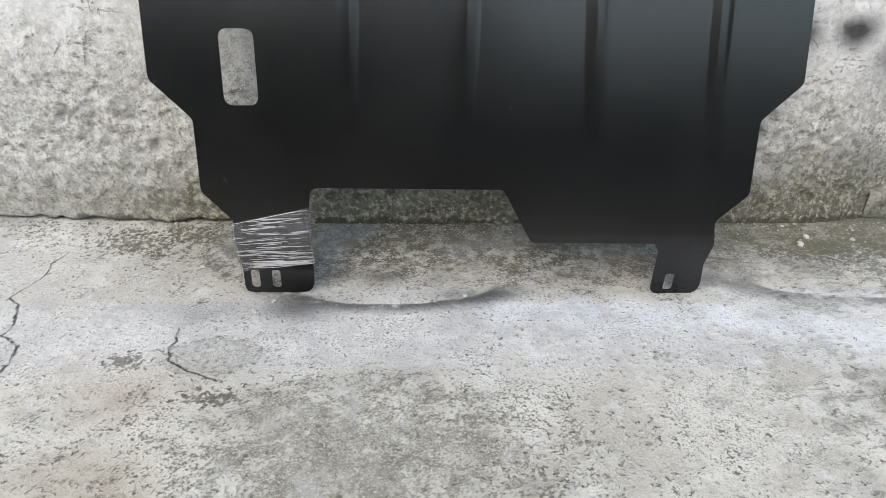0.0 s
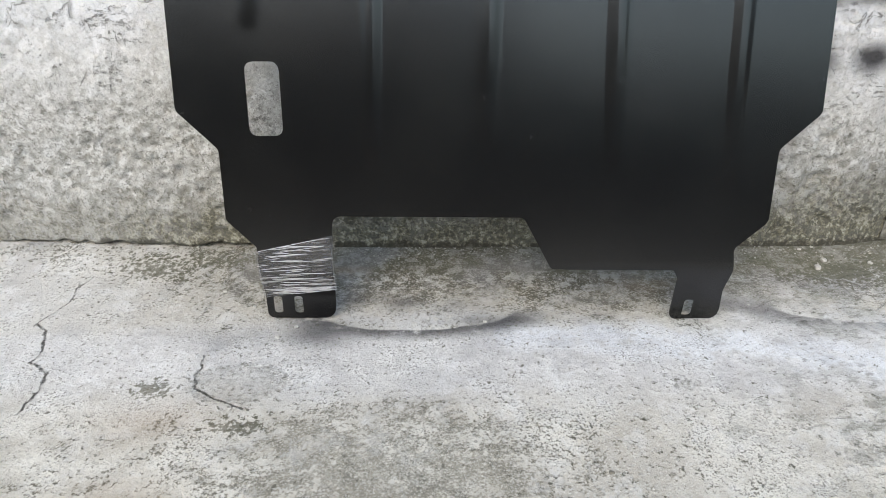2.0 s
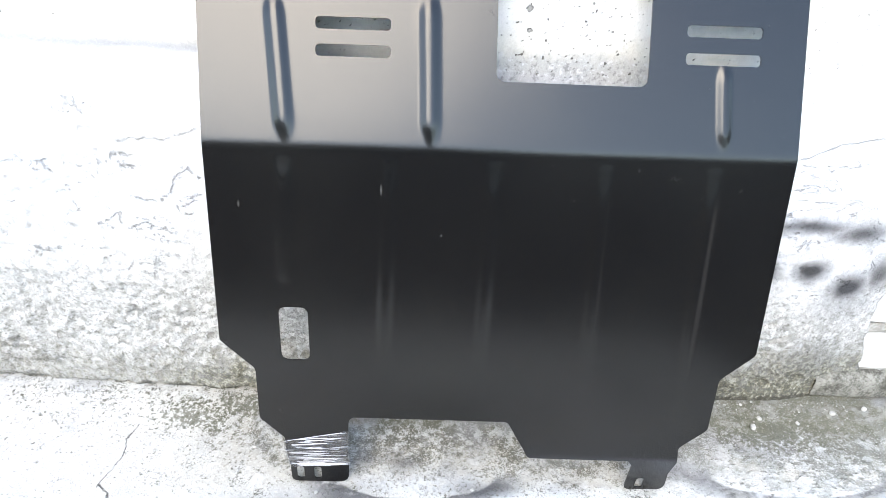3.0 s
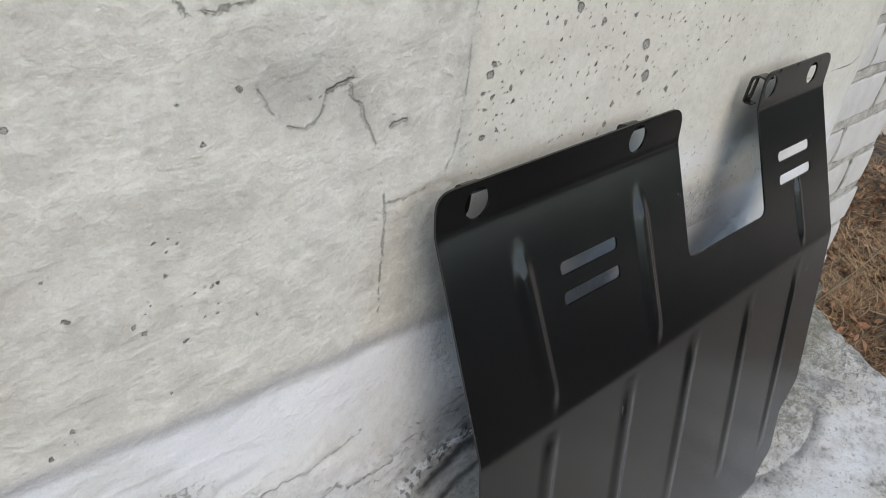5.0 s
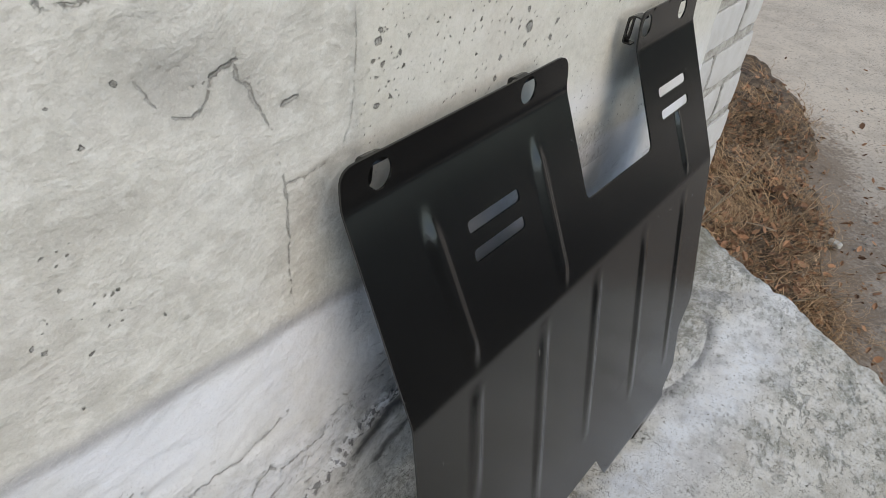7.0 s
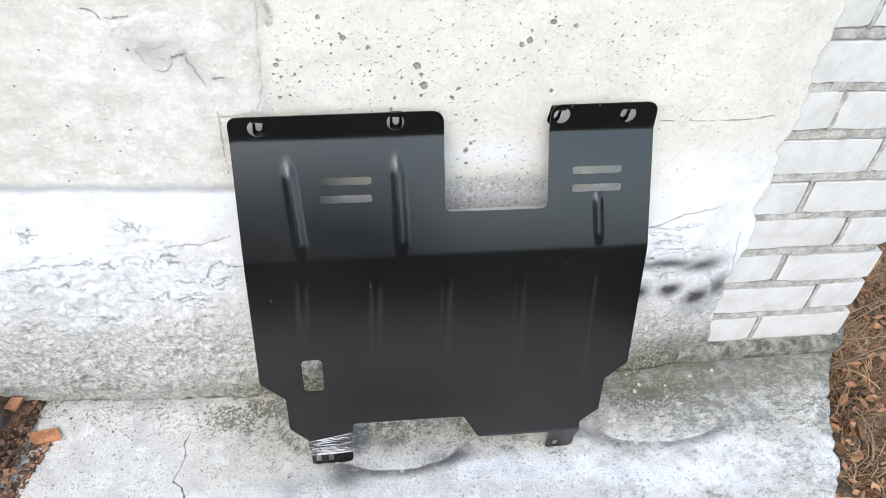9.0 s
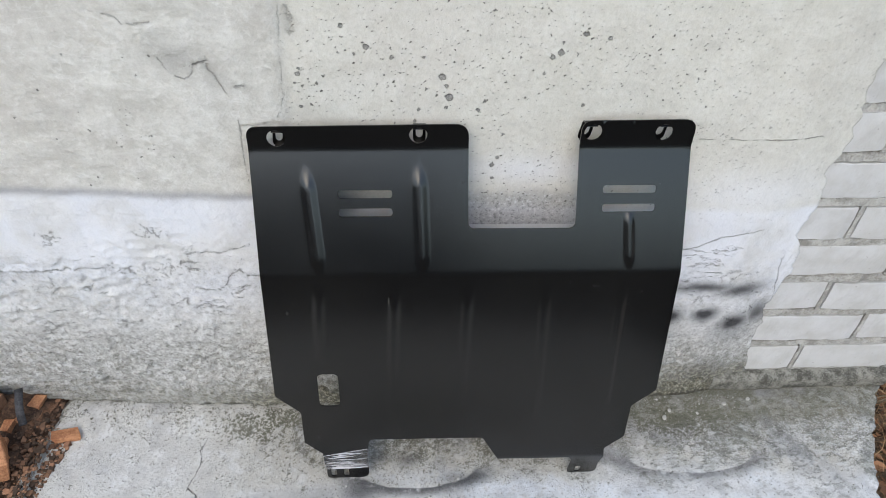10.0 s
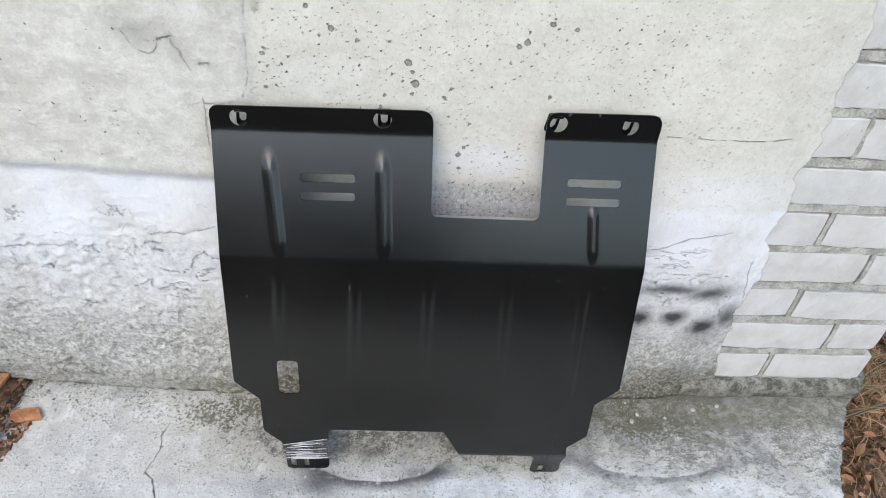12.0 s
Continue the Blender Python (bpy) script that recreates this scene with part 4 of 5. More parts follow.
def build_soil_strip():
    xs, ys = steps((0.9, 4.4, 0.022)), steps((-1.0, 3.2, 0.025))
    X, Y = np.meshgrid(xs, ys, indexing="ij")
    Z = heap_height(X, Y)
    ob = from_lists("soil_strip", np.stack([X, Y, Z], -1).reshape(-1, 3), grid_faces(*X.shape), MAT_EARTH, smooth=True)
    tagged(ob, "bare brown soil beside the house wall", "soil", kind="structure")


def build_house_side():
    """Backing of the brickwork, the return wall and the wall's upper part."""
    bm = bmesh.new()
    for x0, x1, y0, y1, z0, z1 in ((0.98, 1.405, 0.0370, 0.40, -0.3, 4.0), (-7, 0.98, 0.09, 0.40, -0.3, 4.0), (1.0, 1.425, 0.40, 9.0, -0.3, 4.0)):
        bmesh.ops.create_cube(bm, size=1, matrix=Matrix.LocRotScale(((x0 + x1) / 2, (y0 + y1) / 2, (z0 + z1) / 2), None, (x1 - x0, y1 - y0, z1 - z0)))
    ob = part("wall_side", bm, MAT_MORTAR)
    tagged(ob, "pale mortar bed of the white brick corner", "wall", kind="structure")
    return ob


def build_roof():
    """Plain flat roof and the far walls that close the house."""
    bm = bmesh.new()
    for x0, x1, y0, y1, z0, z1 in ((-7.1, 1.5, -0.06, 9.1, 4.0, 4.18), (-7.0, -6.8, 0.41, 8.8, -0.3, 3.998), (-7.0, 0.995, 8.8, 9.0, -0.3, 3.998)):
        bmesh.ops.create_cube(bm, size=1, matrix=Matrix.LocRotScale(((x0 + x1) / 2, (y0 + y1) / 2, (z0 + z1) / 2), None, (x1 - x0, y1 - y0, z1 - z0)))
    ob = part("roof", bm, MAT_MORTAR)
    tagged(ob, "plain grey concrete roof slab of the house", "roof", kind="structure")


def build_plinth():
    xs, zs = steps((1.0, 1.475, 0.012)), steps((-0.26, 0.069, 0.012))
    X, Z = np.meshgrid(xs, zs, indexing="ij")
    Y = 0.006 - 0.003 * rough_noise(X * 12, Z * 14, 71, 5, 0.6) + 0.014 * ease(Z, 0.058, 0.069) + 0.03 * ease(X, 1.45, 1.475) + 0.014 * ease(Z, 0.022, 0.012)
    verts = list(map(tuple, np.stack([X, Y, Z], -1).reshape(-1, 3)))
    nu, nv = X.shape
    faces = grid_faces(nu, nv)
    base = len(verts)
    verts += [(float(X[i, -1]), 0.10, 0.071) for i in range(nu)] + [(1.475, 0.4, float(Z[-1, j])) for j in range(nv)]
    faces += [(i * nv + nv - 1, (i + 1) * nv + nv - 1, base + i + 1, base + i) for i in range(nu - 1)]
    faces += [((nu - 1) * nv + j, base + nu + j, base + nu + j + 1, (nu - 1) * nv + j + 1) for j in range(nv - 1)]
    ob = from_lists("plinth", verts, faces, MAT_PLINTH, smooth=True)
    tagged(ob, "dirty grey concrete plinth under the brick corner", "plinth", kind="structure")


def build_far_side():
    """Unseen dark walls added round the yard; their heights shape the guard's reflections."""
    bm = bmesh.new()
    for x0, x1, y0, y1, z1 in ((-16, 16, -11.5, -11, 1.85), (-16, 1.4, -11.4, -10.9, 2.9), (-16.5, -16, -11.5, 12, 1.4), (16, 16.5, -11.5, 12, 3.2), (1.5, 16, 12, 12.5, 2.0)):
        bmesh.ops.create_cube(bm, size=1, matrix=Matrix.LocRotScale(((x0 + x1) / 2, (y0 + y1) / 2, z1 / 2 - 0.3), None, (x1 - x0, y1 - y0, z1 + 0.4)))
    ob = part("backdrop", bm, MAT_FAR)
    tagged(ob, "unseen dark wall added round the yard to shape reflections", "boundary wall", kind="structure")


build_wall()
build_apron()
build_ground()
build_soil_strip()
build_dark_front()
house_side = build_house_side()
build_roof()
build_plinth()
build_far_side()


# ---- the engine guard ----
def guard_y(x, z):
    """The folded sheet's depth: foot tabs, lower panel, upper panel and top flange."""
    left = ease(x, 0.45, 0.35)          # the wrapped foot is kinked once more than the other one
    y = (-0.191 - 0.14 * z) * (1 - left) + (-0.192 + 0.05 * z) * left
    for at, turn, r in ((0.035, -0.30 * left, 0.004), (0.085, 0.296 + 0.11 * left, 0.006), (0.554, 0.271, 0.007), (0.760, -0.36, 0.006)):
        d = z - at
        y = y + turn * np.where(d < -r, 0, np.where(d > r, d, (d + r) ** 2 / (4 * r)))
    return y + (x - 0.37) * (0.0225 * z - 0.010)


GUARD_RIBS = [  # top x, z; bottom x, z; half width; height
    (0.101, 0.538, 0.090, 0.362, 0.0145, 0.0033), (0.233, 0.538, 0.223, 0.200, 0.0145, 0.0033), (0.363, 0.538, 0.360, 0.225, 0.0145, 0.0033),
    (0.502, 0.538, 0.514, 0.195, 0.0145, 0.0033), (0.641, 0.538, 0.656, 0.165, 0.0145, 0.0033),
    (0.093, 0.693, 0.102, 0.588, 0.0150, 0.0040), (0.277, 0.697, 0.281, 0.588, 0.0150, 0.0040), (0.640, 0.636, 0.645, 0.586, 0.012, 0.0034),
]


def rib_lift(x, z):
    lift = np.zeros_like(x)
    for x0, z0, x1, z1, w, h in GUARD_RIBS:
        d = np.array([x1 - x0, z1 - z0])
        t = ((x - x0) * d[0] + (z - z0) * d[1]) / (d @ d)
        tc = np.clip(t, 0, 1)
        over = (t - tc) * np.hypot(*d)
        side = np.hypot(x - x0 - t * d[0], z - z0 - t * d[1])
        r = np.hypot(side, over * 0.45) / w
        fade = np.ones_like(x)
        if z0 < 0.56:
            # pressed out from the fold, where the bead flares, and dying away downwards
            r = side / (w * (1 + 0.2 * ease(t, 0.14, 0.0)))
            fade = (1 - 0.8 * ease(t, 0.5, 1.0)) * (0.15 + 0.85 * ease(t, 0.0, 0.16)) * ease(t, -0.012, 0.012) * ease(t, 1.0, 0.9)
        prof = ease(r, 1.0, 0.12)
        prof = np.clip(prof, 0, 1)
        lift = np.maximum(lift, h * fade * prof)
    return lift


def build_guard():
    outline = rounded([
        (0.001, 0.797, 0.024), (0.357, 0.801, 0.024), (0.360, 0.631, 0.012), (0.546, 0.630, 0.012), (0.542, 0.806, 0.018), (0.734, 0.808, 0.022),
        (0.733, 0.760, 0), (0.742, 0.554, 0.03), (0.753, 0.272, 0.012), (0.709, 0.230, 0.012), (0.709, 0.142, 0.012), (0.671, 0.108, 0.012),
        (0.675, 0.078, 0.012), (0.669, 0.048, 0.010), (0.673, 0.0, 0.018), (0.608, 0.0, 0.012), (0.608, 0.066, 0.010), (0.600, 0.079, 0.004),
        (0.446, 0.080, 0.008), (0.409, 0.147, 0.010), (0.174, 0.148, 0.012), (0.171, 0.105, 0), (0.169, 0.0, 0.018), (0.079, 0.0, 0.010),
        (0.078, 0.108, 0.004), (0.043, 0.143, 0.012), (0.043, 0.229, 0.012), (-0.003, 0.274, 0.012), (0.003, 0.554, 0.03), (0.001, 0.760, 0)])
    holes = [[Vector((cx + 0.0148 * math.cos(a), cz + 0.0148 * math.sin(a))) for a in [2 * math.pi * i / 28 for i in range(28)]]
             for cx, cz in ((0.047, 0.777), (0.275, 0.782), (0.562, 0.786), (0.681, 0.785))]
    for cx, cz, w, h, r in ((0.1865, 0.6588, 0.090, 0.013, 0.0055), (0.1865, 0.6878, 0.090, 0.013, 0.0055), (0.636, 0.6625, 0.093, 0.013, 0.0055),
                            (0.635, 0.6925, 0.093, 0.013, 0.0055), (0.1015, 0.287, 0.040, 0.084, 0.011),
                            (0.0935, 0.0195, 0.0115, 0.026, 0.005), (0.1205, 0.0195, 0.0115, 0.026, 0.005), (0.630, 0.019, 0.0125, 0.027, 0.005)):
        holes.append(rounded([(cx - w / 2, cz - h / 2, r), (cx + w / 2, cz - h / 2, r), (cx + w / 2, cz + h / 2, r), (cx - w / 2, cz + h / 2, r)], 5))
    # inner points: a lattice that is fine across ribs and folds
    xs, zs = set(np.arange(0, 0.76, 0.012).round(4)), set(np.arange(0.004, 0.81, 0.012).round(4))
    for x0, z0, x1, z1, w, h in GUARD_RIBS:
        xs |= set(np.arange(min(x0, x1) - w, max(x0, x1) + w + 0.001, 0.0025).round(4))
        for ze in (z0, z1):
            zs |= set(np.arange(ze - w, ze + w, 0.004).round(4))
    for ze in (0.035, 0.085, 0.554, 0.760):
        zs |= set((ze + np.array([-0.007, -0.0045, -0.002, 0, 0.002, 0.0045, 0.007])).round(4))
    xs, zs = sorted(xs), sorted(zs)
    zs = [z for i, z in enumerate(zs) if i == 0 or z - zs[i - 1] > 0.0008]
    GX, GZ = np.meshgrid(xs, zs, indexing="ij")
    pts = np.stack([GX.ravel(), GZ.ravel()], -1)
    keep = inside([tuple(p) for p in outline], pts)
    loops = [outline] + holes
    for lp in loops:
        a = np.array([tuple(p) for p in lp])
        for p, q in zip(a, np.roll(a, -1, 0)):
            d = q - p
            t = np.clip(((pts - p) @ d) / max(d @ d, 1e-12), 0, 1)
            keep &= np.hypot(*(pts - p - t[:, None] * d).T) > 0.0012
    for h in holes:
        keep &= ~inside([tuple(p) for p in h], pts)
    coords, edges = [], []
    for lp in loops:
        s = len(coords)
        # long edges are split so that they bend with the sheet
        fine = []
        for p, q in zip(lp, lp[1:] + lp[:1]):
            n = max(1, int((q - p).length / 0.006))
            fine += [p + (q - p) * k / n for k in range(n)]
        coords += fine
        edges += [(s + i, s + (i + 1) % len(fine)) for i in range(len(fine))]
    coords += [Vector(p) for p in pts[keep]]
    from mathutils.geometry import delaunay_2d_cdt
    vs, es, fs, *_ = delaunay_2d_cdt(coords, edges, [], 0, 1e-6)
    flat = np.array([tuple(v) for v in vs])
    tri = np.array([f for f in fs if len(f) == 3])
    mid = flat[tri].mean(1)
    ok = inside([tuple(p) for p in outline], mid)
    for h in holes:
        ok &= ~inside([tuple(p) for p in h], mid)
    tri = tri[ok]
    x, z = flat[:, 0], flat[:, 1]
    e = 0.0005
    slope = (guard_y(x, z + e) - guard_y(x, z - e)) / (2 * e)
    ny, nz = -1 / np.hypot(1, slope), slope / np.hypot(1, slope)
    lift = rib_lift(x, z)
    y = guard_y(x, z)
    front = np.stack([x, y + ny * lift, z + nz * lift], -1)
    back = np.stack([x, y + ny * (lift - 0.0025), z + nz * (lift - 0.0025)], -1)
    n = len(flat)
    # front faces look along -y
    area = np.cross(flat[tri[:, 1]] - flat[tri[:, 0]], flat[tri[:, 2]] - flat[tri[:, 0]])
    tri = np.where((area > 0)[:, None], tri, tri[:, ::-1])
    directed = {(p, q) for t in tri.tolist() for p, q in ((t[0], t[1]), (t[1], t[2]), (t[2], t[0]))}
    rim = [(p, q) for p, q in directed if (q, p) not in directed]
    me = bpy.data.meshes.new("sheet")
    faces = tri.tolist() + (tri[:, ::-1] + n).tolist() + [(q, p, p + n, q + n) for p, q in rim]
    me.from_pydata(np.concatenate([front, back]).tolist(), [], faces)
    me.materials.append(MAT_BLACK)
    me.polygons.foreach_set("use_smooth", [True] * (2 * len(tri)) + [False] * len(rim))
    me.update()
    sharp = {tuple(sorted(p)) for p in rim} | {tuple(sorted((p + n, q + n))) for p, q in rim}
    for ed in me.edges:
        if tuple(sorted(ed.vertices)) in sharp:
            ed.use_edge_sharp = True
    me.update()
    return new("sheet", me)


guard = new("engine_guard")
tagged(guard, "black powder-coated steel engine skid plate leaning on the wall", "skid plate")
sheet = build_guard()
sheet.parent = guard


def build_bracket(cx, cz, lean):
    """A bent strap behind a bolt hole, with an oval hole in its back leg."""
    y0 = float(guard_y(np.array(cx), np.array(cz))) + 0.003
    y1 = y0 + 0.0195
    w, top, low = 0.0105, cz + 0.0125, cz - 0.026
    t = 0.0022
    bm = bmesh.new()
    path = [(y0 - 0.0005, top - 0.003), (y0 + 0.002, top - 0.0008), (y0 + 0.006, top),
            (y1 - 0.008, top), (y1 - 0.003, top - 0.002), (y1, top - 0.007)]
    rows = []
    for i, (y, z) in enumerate(path):
        a, b = path[max(i - 1, 0)], path[min(i + 1, len(path) - 1)]
        d = Vector((b[0] - a[0], b[1] - a[1])).normalized()
        nrm = Vector((d.y, -d.x)) * t
        rows.append([bm.verts.new((cx + sx * w + lean * (z - cz), y + k * nrm.x, z + k * nrm.y)) for sx, k in ((-1, 0), (1, 0), (1, 1), (-1, 1))])
    for r0, r1 in zip(rows, rows[1:]):
        for i in range(4):
            bm.faces.new((r0[i], r0[(i + 1) % 4], r1[(i + 1) % 4], r1[i]))
    bm.faces.new(rows[0][::-1])
    bm.faces.new(rows[-1])
    # back leg: an oval ring
    outer = rounded([(-w, low, 0.009), (w, low, 0.009), (w, top - 0.004, 0.004), (-w, top - 0.004, 0.004)], 7)
    m = len(outer)
    mid_z = cz - 0.0050
    inner = []
    for p in outer:
        a = math.atan2((p.y - mid_z) * 0.62, p.x)
        inner.append(Vector((0.0068 * math.cos(a), mid_z + 0.0125 * math.sin(a))))
    ring = [[bm.verts.new((cx + p.x + lean * (p.y - cz), y, p.y)) for p in lp] for y in (y1 - t, y1) for lp in (outer, inner)]
    of, inf, ob_, ib = ring
    for i in range(m):
        j = (i + 1) % m
        for q in ((of[i], of[j], inf[j], inf[i]), (ob_[j], ob_[i], ib[i], ib[j]), (of[j], of[i], ob_[i], ob_[j]), (inf[i], inf[j], ib[j], ib[i])):
            bm.faces.new(q)
    bmesh.ops.create_cube(bm, size=1, matrix=Matrix.LocRotScale((cx + lean * (low - cz), y1 - 0.0065, low + 0.0015), None, (0.012, 0.010, 0.0024)))
    bmesh.ops.recalc_face_normals(bm, faces=bm.faces)
    return part("mounting_bracket", bm, MAT_BLACK, guard)


for cx, cz, lean in ((0.0495, 0.777, 0.10), (0.277, 0.782, 0.0), (0.557, 0.786, 0.16), (0.683, 0.785, 0.12)):
    build_bracket(cx, cz, lean)


def build_wrap():
    """Cling film wound round one foot tab."""
    def hem(u, top):
        return (0.104 + 0.020 * u if top else 0.030 + 0.014 * u)
    rng = random.Random(5)
    nz, nx = 9, 12
    verts, faces = [], []
    ring = [(u / nx, -1) for u in range(nx + 1)] + [(u / nx, 1) for u in range(nx, -1, -1)]
    for k in range(nz + 1):
        for u, side in ring:
            z = hem(u, False) + (hem(u, True) - hem(u, False)) * k / nz + rng.uniform(-0.0006, 0.0006)
            x0, x1 = 0.0775 - 0.0012, 0.1715 + 0.0012
            if z > 0.108:
                x0 -= (z - 0.108) * 0.2
            x = x0 + (x1 - x0) * u
            y = float(guard_y(np.array(x), np.array(z))) + (-0.0012 if side < 0 else 0.0040) + rng.uniform(-0.0004, 0.0004) * 1
            verts.append((x, y, z))
    m = len(ring)
    for k in range(nz):
        for i in range(m):
            j = (i + 1) % m
            faces.append((k * m + i, k * m + j, (k + 1) * m + j, (k + 1) * m + i))
    wrap = new("cling_film_wrap")
    tagged(wrap, "clear cling film wound tightly round the guard's foot tab", "plastic wrap")
    from_lists("film", verts, faces, MAT_FILM, wrap, smooth=True)
    # raised creases that catch the light
    bm = bmesh.new()
    for i in range(46):
        z0 = rng.uniform(0.036, 0.112)
        rise = rng.uniform(-0.004, 0.016)
        u0, u1 = sorted((rng.uniform(0, 0.35), rng.uniform(0.5, 1.0)))
        wide = rng.uniform(0.00015, 0.00045)
        prev = None
        for s in range(7):
            u = u0 + (u1 - u0) * s / 6
            x = 0.0775 + 0.094 * u
            z = min(max(z0 + rise * u + rng.uniform(-0.0004, 0.0004), hem(u, False) + 0.001), hem(u, True) - 0.001)
            y = float(guard_y(np.array(x), np.array(z))) - 0.0016
            g = wide * math.sin(math.pi * (0.12 + 0.76 * s / 6))
            cur = [bm.verts.new((x, y, z - g)), bm.verts.new((x, y - 0.0007, z)), bm.verts.new((x, y, z + g))]
            if prev:
                bm.faces.new((prev[0], cur[0], cur[1], prev[1]))
                bm.faces.new((prev[1], cur[1], cur[2], prev[2]))
            prev = cur
    m = Nodes("film_crease")
    part("film_creases", bm, m.done((0.52, 0.52, 0.54), 0.3, spec=0.5), wrap, "white glinting creases")


build_wrap()


# ---- loose things ----
def on_apron(x, y):
    return float(apron_height(np.array(float(x)), np.array(float(y))))


def shard_mesh(name, size, seed, material):
    """A sharp-edged broken piece: a block with uneven corners."""
    rng = random.Random(seed)
    bm = bmesh.new()
    vs = [bm.verts.new([(1 if k >> a & 1 else -1) * rng.uniform(0.62, 1.0) * size[a] / 2 for a in range(3)]) for k in range(8)]
    for q in ((0, 2, 3, 1), (4, 5, 7, 6), (0, 1, 5, 4), (2, 6, 7, 3), (0, 4, 6, 2), (1, 3, 7, 5)):
        bm.faces.new([vs[k] for k in q])
    bmesh.ops.triangulate(bm, faces=bm.faces[:])
    bmesh.ops.bevel(bm, geom=bm.edges[:], offset=min(size) * 0.03, segments=1, affect="EDGES")
    me = bpy.data.meshes.new(name)
    bm.to_mesh(me)
    bm.free()
    me.materials.append(material)
    return me


def build_rubble():
    """Broken red bricks, soil and a strap at the apron's broken end."""
    xs, ys = steps((-1.6, -0.42, 0.012)), steps((-0.62, 0.06, 0.012))
    X, Y = np.meshgrid(xs, ys, indexing="ij")
    edge = -0.485 + 0.22 * np.minimum(Y, 0) + 0.03 * rough_noise(Y * 9, Y * 0 + 1, 81, 4)
    Z = -0.045 + 0.062 * ease(X, edge + 0.03, edge - 0.16) + 0.014 * rough_noise(X * 14, Y * 14, 83, 5, 0.65) * ease(X, edge + 0.02, edge - 0.08)
    Z = Z + 0.03 * ease(Y, -0.12, 0.03) * ease(X, edge + 0.02, edge - 0.1)
    Z = -0.27 + (Z + 0.27) * ease(X, -1.6, -1.3) * ease(Y, -0.62, -0.48)
    ob = from_lists("soil_heap", np.stack([X, Y, Z], -1).reshape(-1, 3), grid_faces(*X.shape), MAT_SOIL, smooth=True)
    tagged(ob, "heap of crumbly brown soil at the apron's end", "soil", kind="stuff")
    spots = [("brick_fragment", (-0.518, -0.070), (0.066, 0.034, 0.020), 14, "orange-red brick fragment lying on the apron"),
             ("broken_brick", (-0.650, -0.155), (0.12, 0.10, 0.07), 25, "large broken red brick on the soil heap"),
             ("broken_brick", (-0.715, -0.035), (0.12, 0.09, 0.085), 60, "large dark brown broken brick on the soil heap"),
             ("brick_fragment", (-0.60, 0.005), (0.04, 0.03, 0.03), 80, "small red brick fragment on the soil heap")]
    for i, (name, (x, y), size, turn, label) in enumerate(spots):
        ob = new(name, shard_mesh(name, size, 90 + i, MAT_CLOD if i == 2 else MAT_RED))
        z = on_apron(x, y) + size[2] * 0.42 if i == 0 else 0.022 + size[2] * 0.40
        ob.matrix_world = pose(x, y, z, 4 * i, 6 - 5 * i, turn)
        tagged(ob, label, "brick", "broken bricks by the wall")
    rng = random.Random(13)
    for i in range(26):
        y = rng.uniform(-0.20, 0.0)
        x = -0.575 + 0.22 * y - abs(rng.gauss(0, 0.045))
        k = rng.uniform(0.012, 0.034)
        clod = rng.random() < 0.55
        name = "earth_clod" if clod else "brick_fragment"
        ob = new(name, shard_mesh(name, (k, k * rng.uniform(0.6, 0.9), k * rng.uniform(0.5, 0.8)), 300 + i, MAT_CLOD if clod else MAT_RED))
        ob.matrix_world = pose(x, y, 0.012 + k * 0.22 + 0.012 * (x < -0.61), rng.uniform(-25, 25), rng.uniform(-25, 25), rng.uniform(0, 360))
        tagged(ob, "dry brown clod of earth on the soil heap" if clod else "small red brick fragment on the soil heap", "clod" if clod else "brick", "rubble by the wall")
    rng = random.Random(12)
    verts, faces = [], []
    for i in range(1800):
        y = rng.uniform(-0.35, 0.03)
        x = -0.56 + 0.22 * min(y, 0) - abs(rng.gauss(0, 0.07)) + 0.075
        s = rng.uniform(0.0008, 0.0042) * (2.0 if rng.random() < 0.12 else 1)
        z = 0.001 if x > -0.55 else 0.016
        base = len(verts)
        for k in range(8):
            verts.append((x + s * (rng.uniform(0.4, 1) * (1 if k & 1 else -1)), y + s * (rng.uniform(0.4, 1) * (1 if k & 2 else -1)), z + s * (rng.uniform(0.3, 0.8) * (1 if k & 4 else -1))))
        faces += [tuple(base + q for q in f) for f in ((0, 2, 3, 1), (4, 5, 7, 6), (0, 1, 5, 4), (2, 6, 7, 3), (0, 4, 6, 2), (1, 3, 7, 5))]
    m = Nodes("brick_crumb")
    geo = m.tree.nodes.new("ShaderNodeNewGeometry")
    tone = m.math("POWER", geo.outputs["Random Per Island"], 2.0)
    ob = from_lists("brick_crumbs", verts, faces, m.done(m.mix(tone, (0.05, 0.032, 0.022), (0.38, 0.20, 0.12)), 0.9))
    tagged(ob, "reddish crumbs of brick and earth", "rubble", kind="stuff")
    bm = bmesh.new()
    prev = None
    for i in range(15):
        t = i / 14
        c = Vector((-0.632 + 0.03 * t + 0.006 * math.sin(5 * t), 0.012 - 0.07 * t, 0.035 + 0.055 * math.sin(math.pi * min(1, 0.25 + t * 0.8))))
        cur = [bm.verts.new(c + Vector(d)) for d in ((-0.008, -0.003, 0), (0.008, 0.003, 0.002), (0.008, 0.003, 0.005), (-0.008, -0.003, 0.003))]
        if prev:
            for k in range(4):
                bm.faces.new((prev[k], prev[(k + 1) % 4], cur[(k + 1) % 4], cur[k]))
        prev = cur
    ob = part("rubber_strap", bm, plain_stone("old_rubber", (0.025, 0.025, 0.028), (0.07, 0.07, 0.075), 40, 0.6), smooth=True)
    tagged(ob, "short curled black rubber strap in the rubble", "strap")


build_rubble()


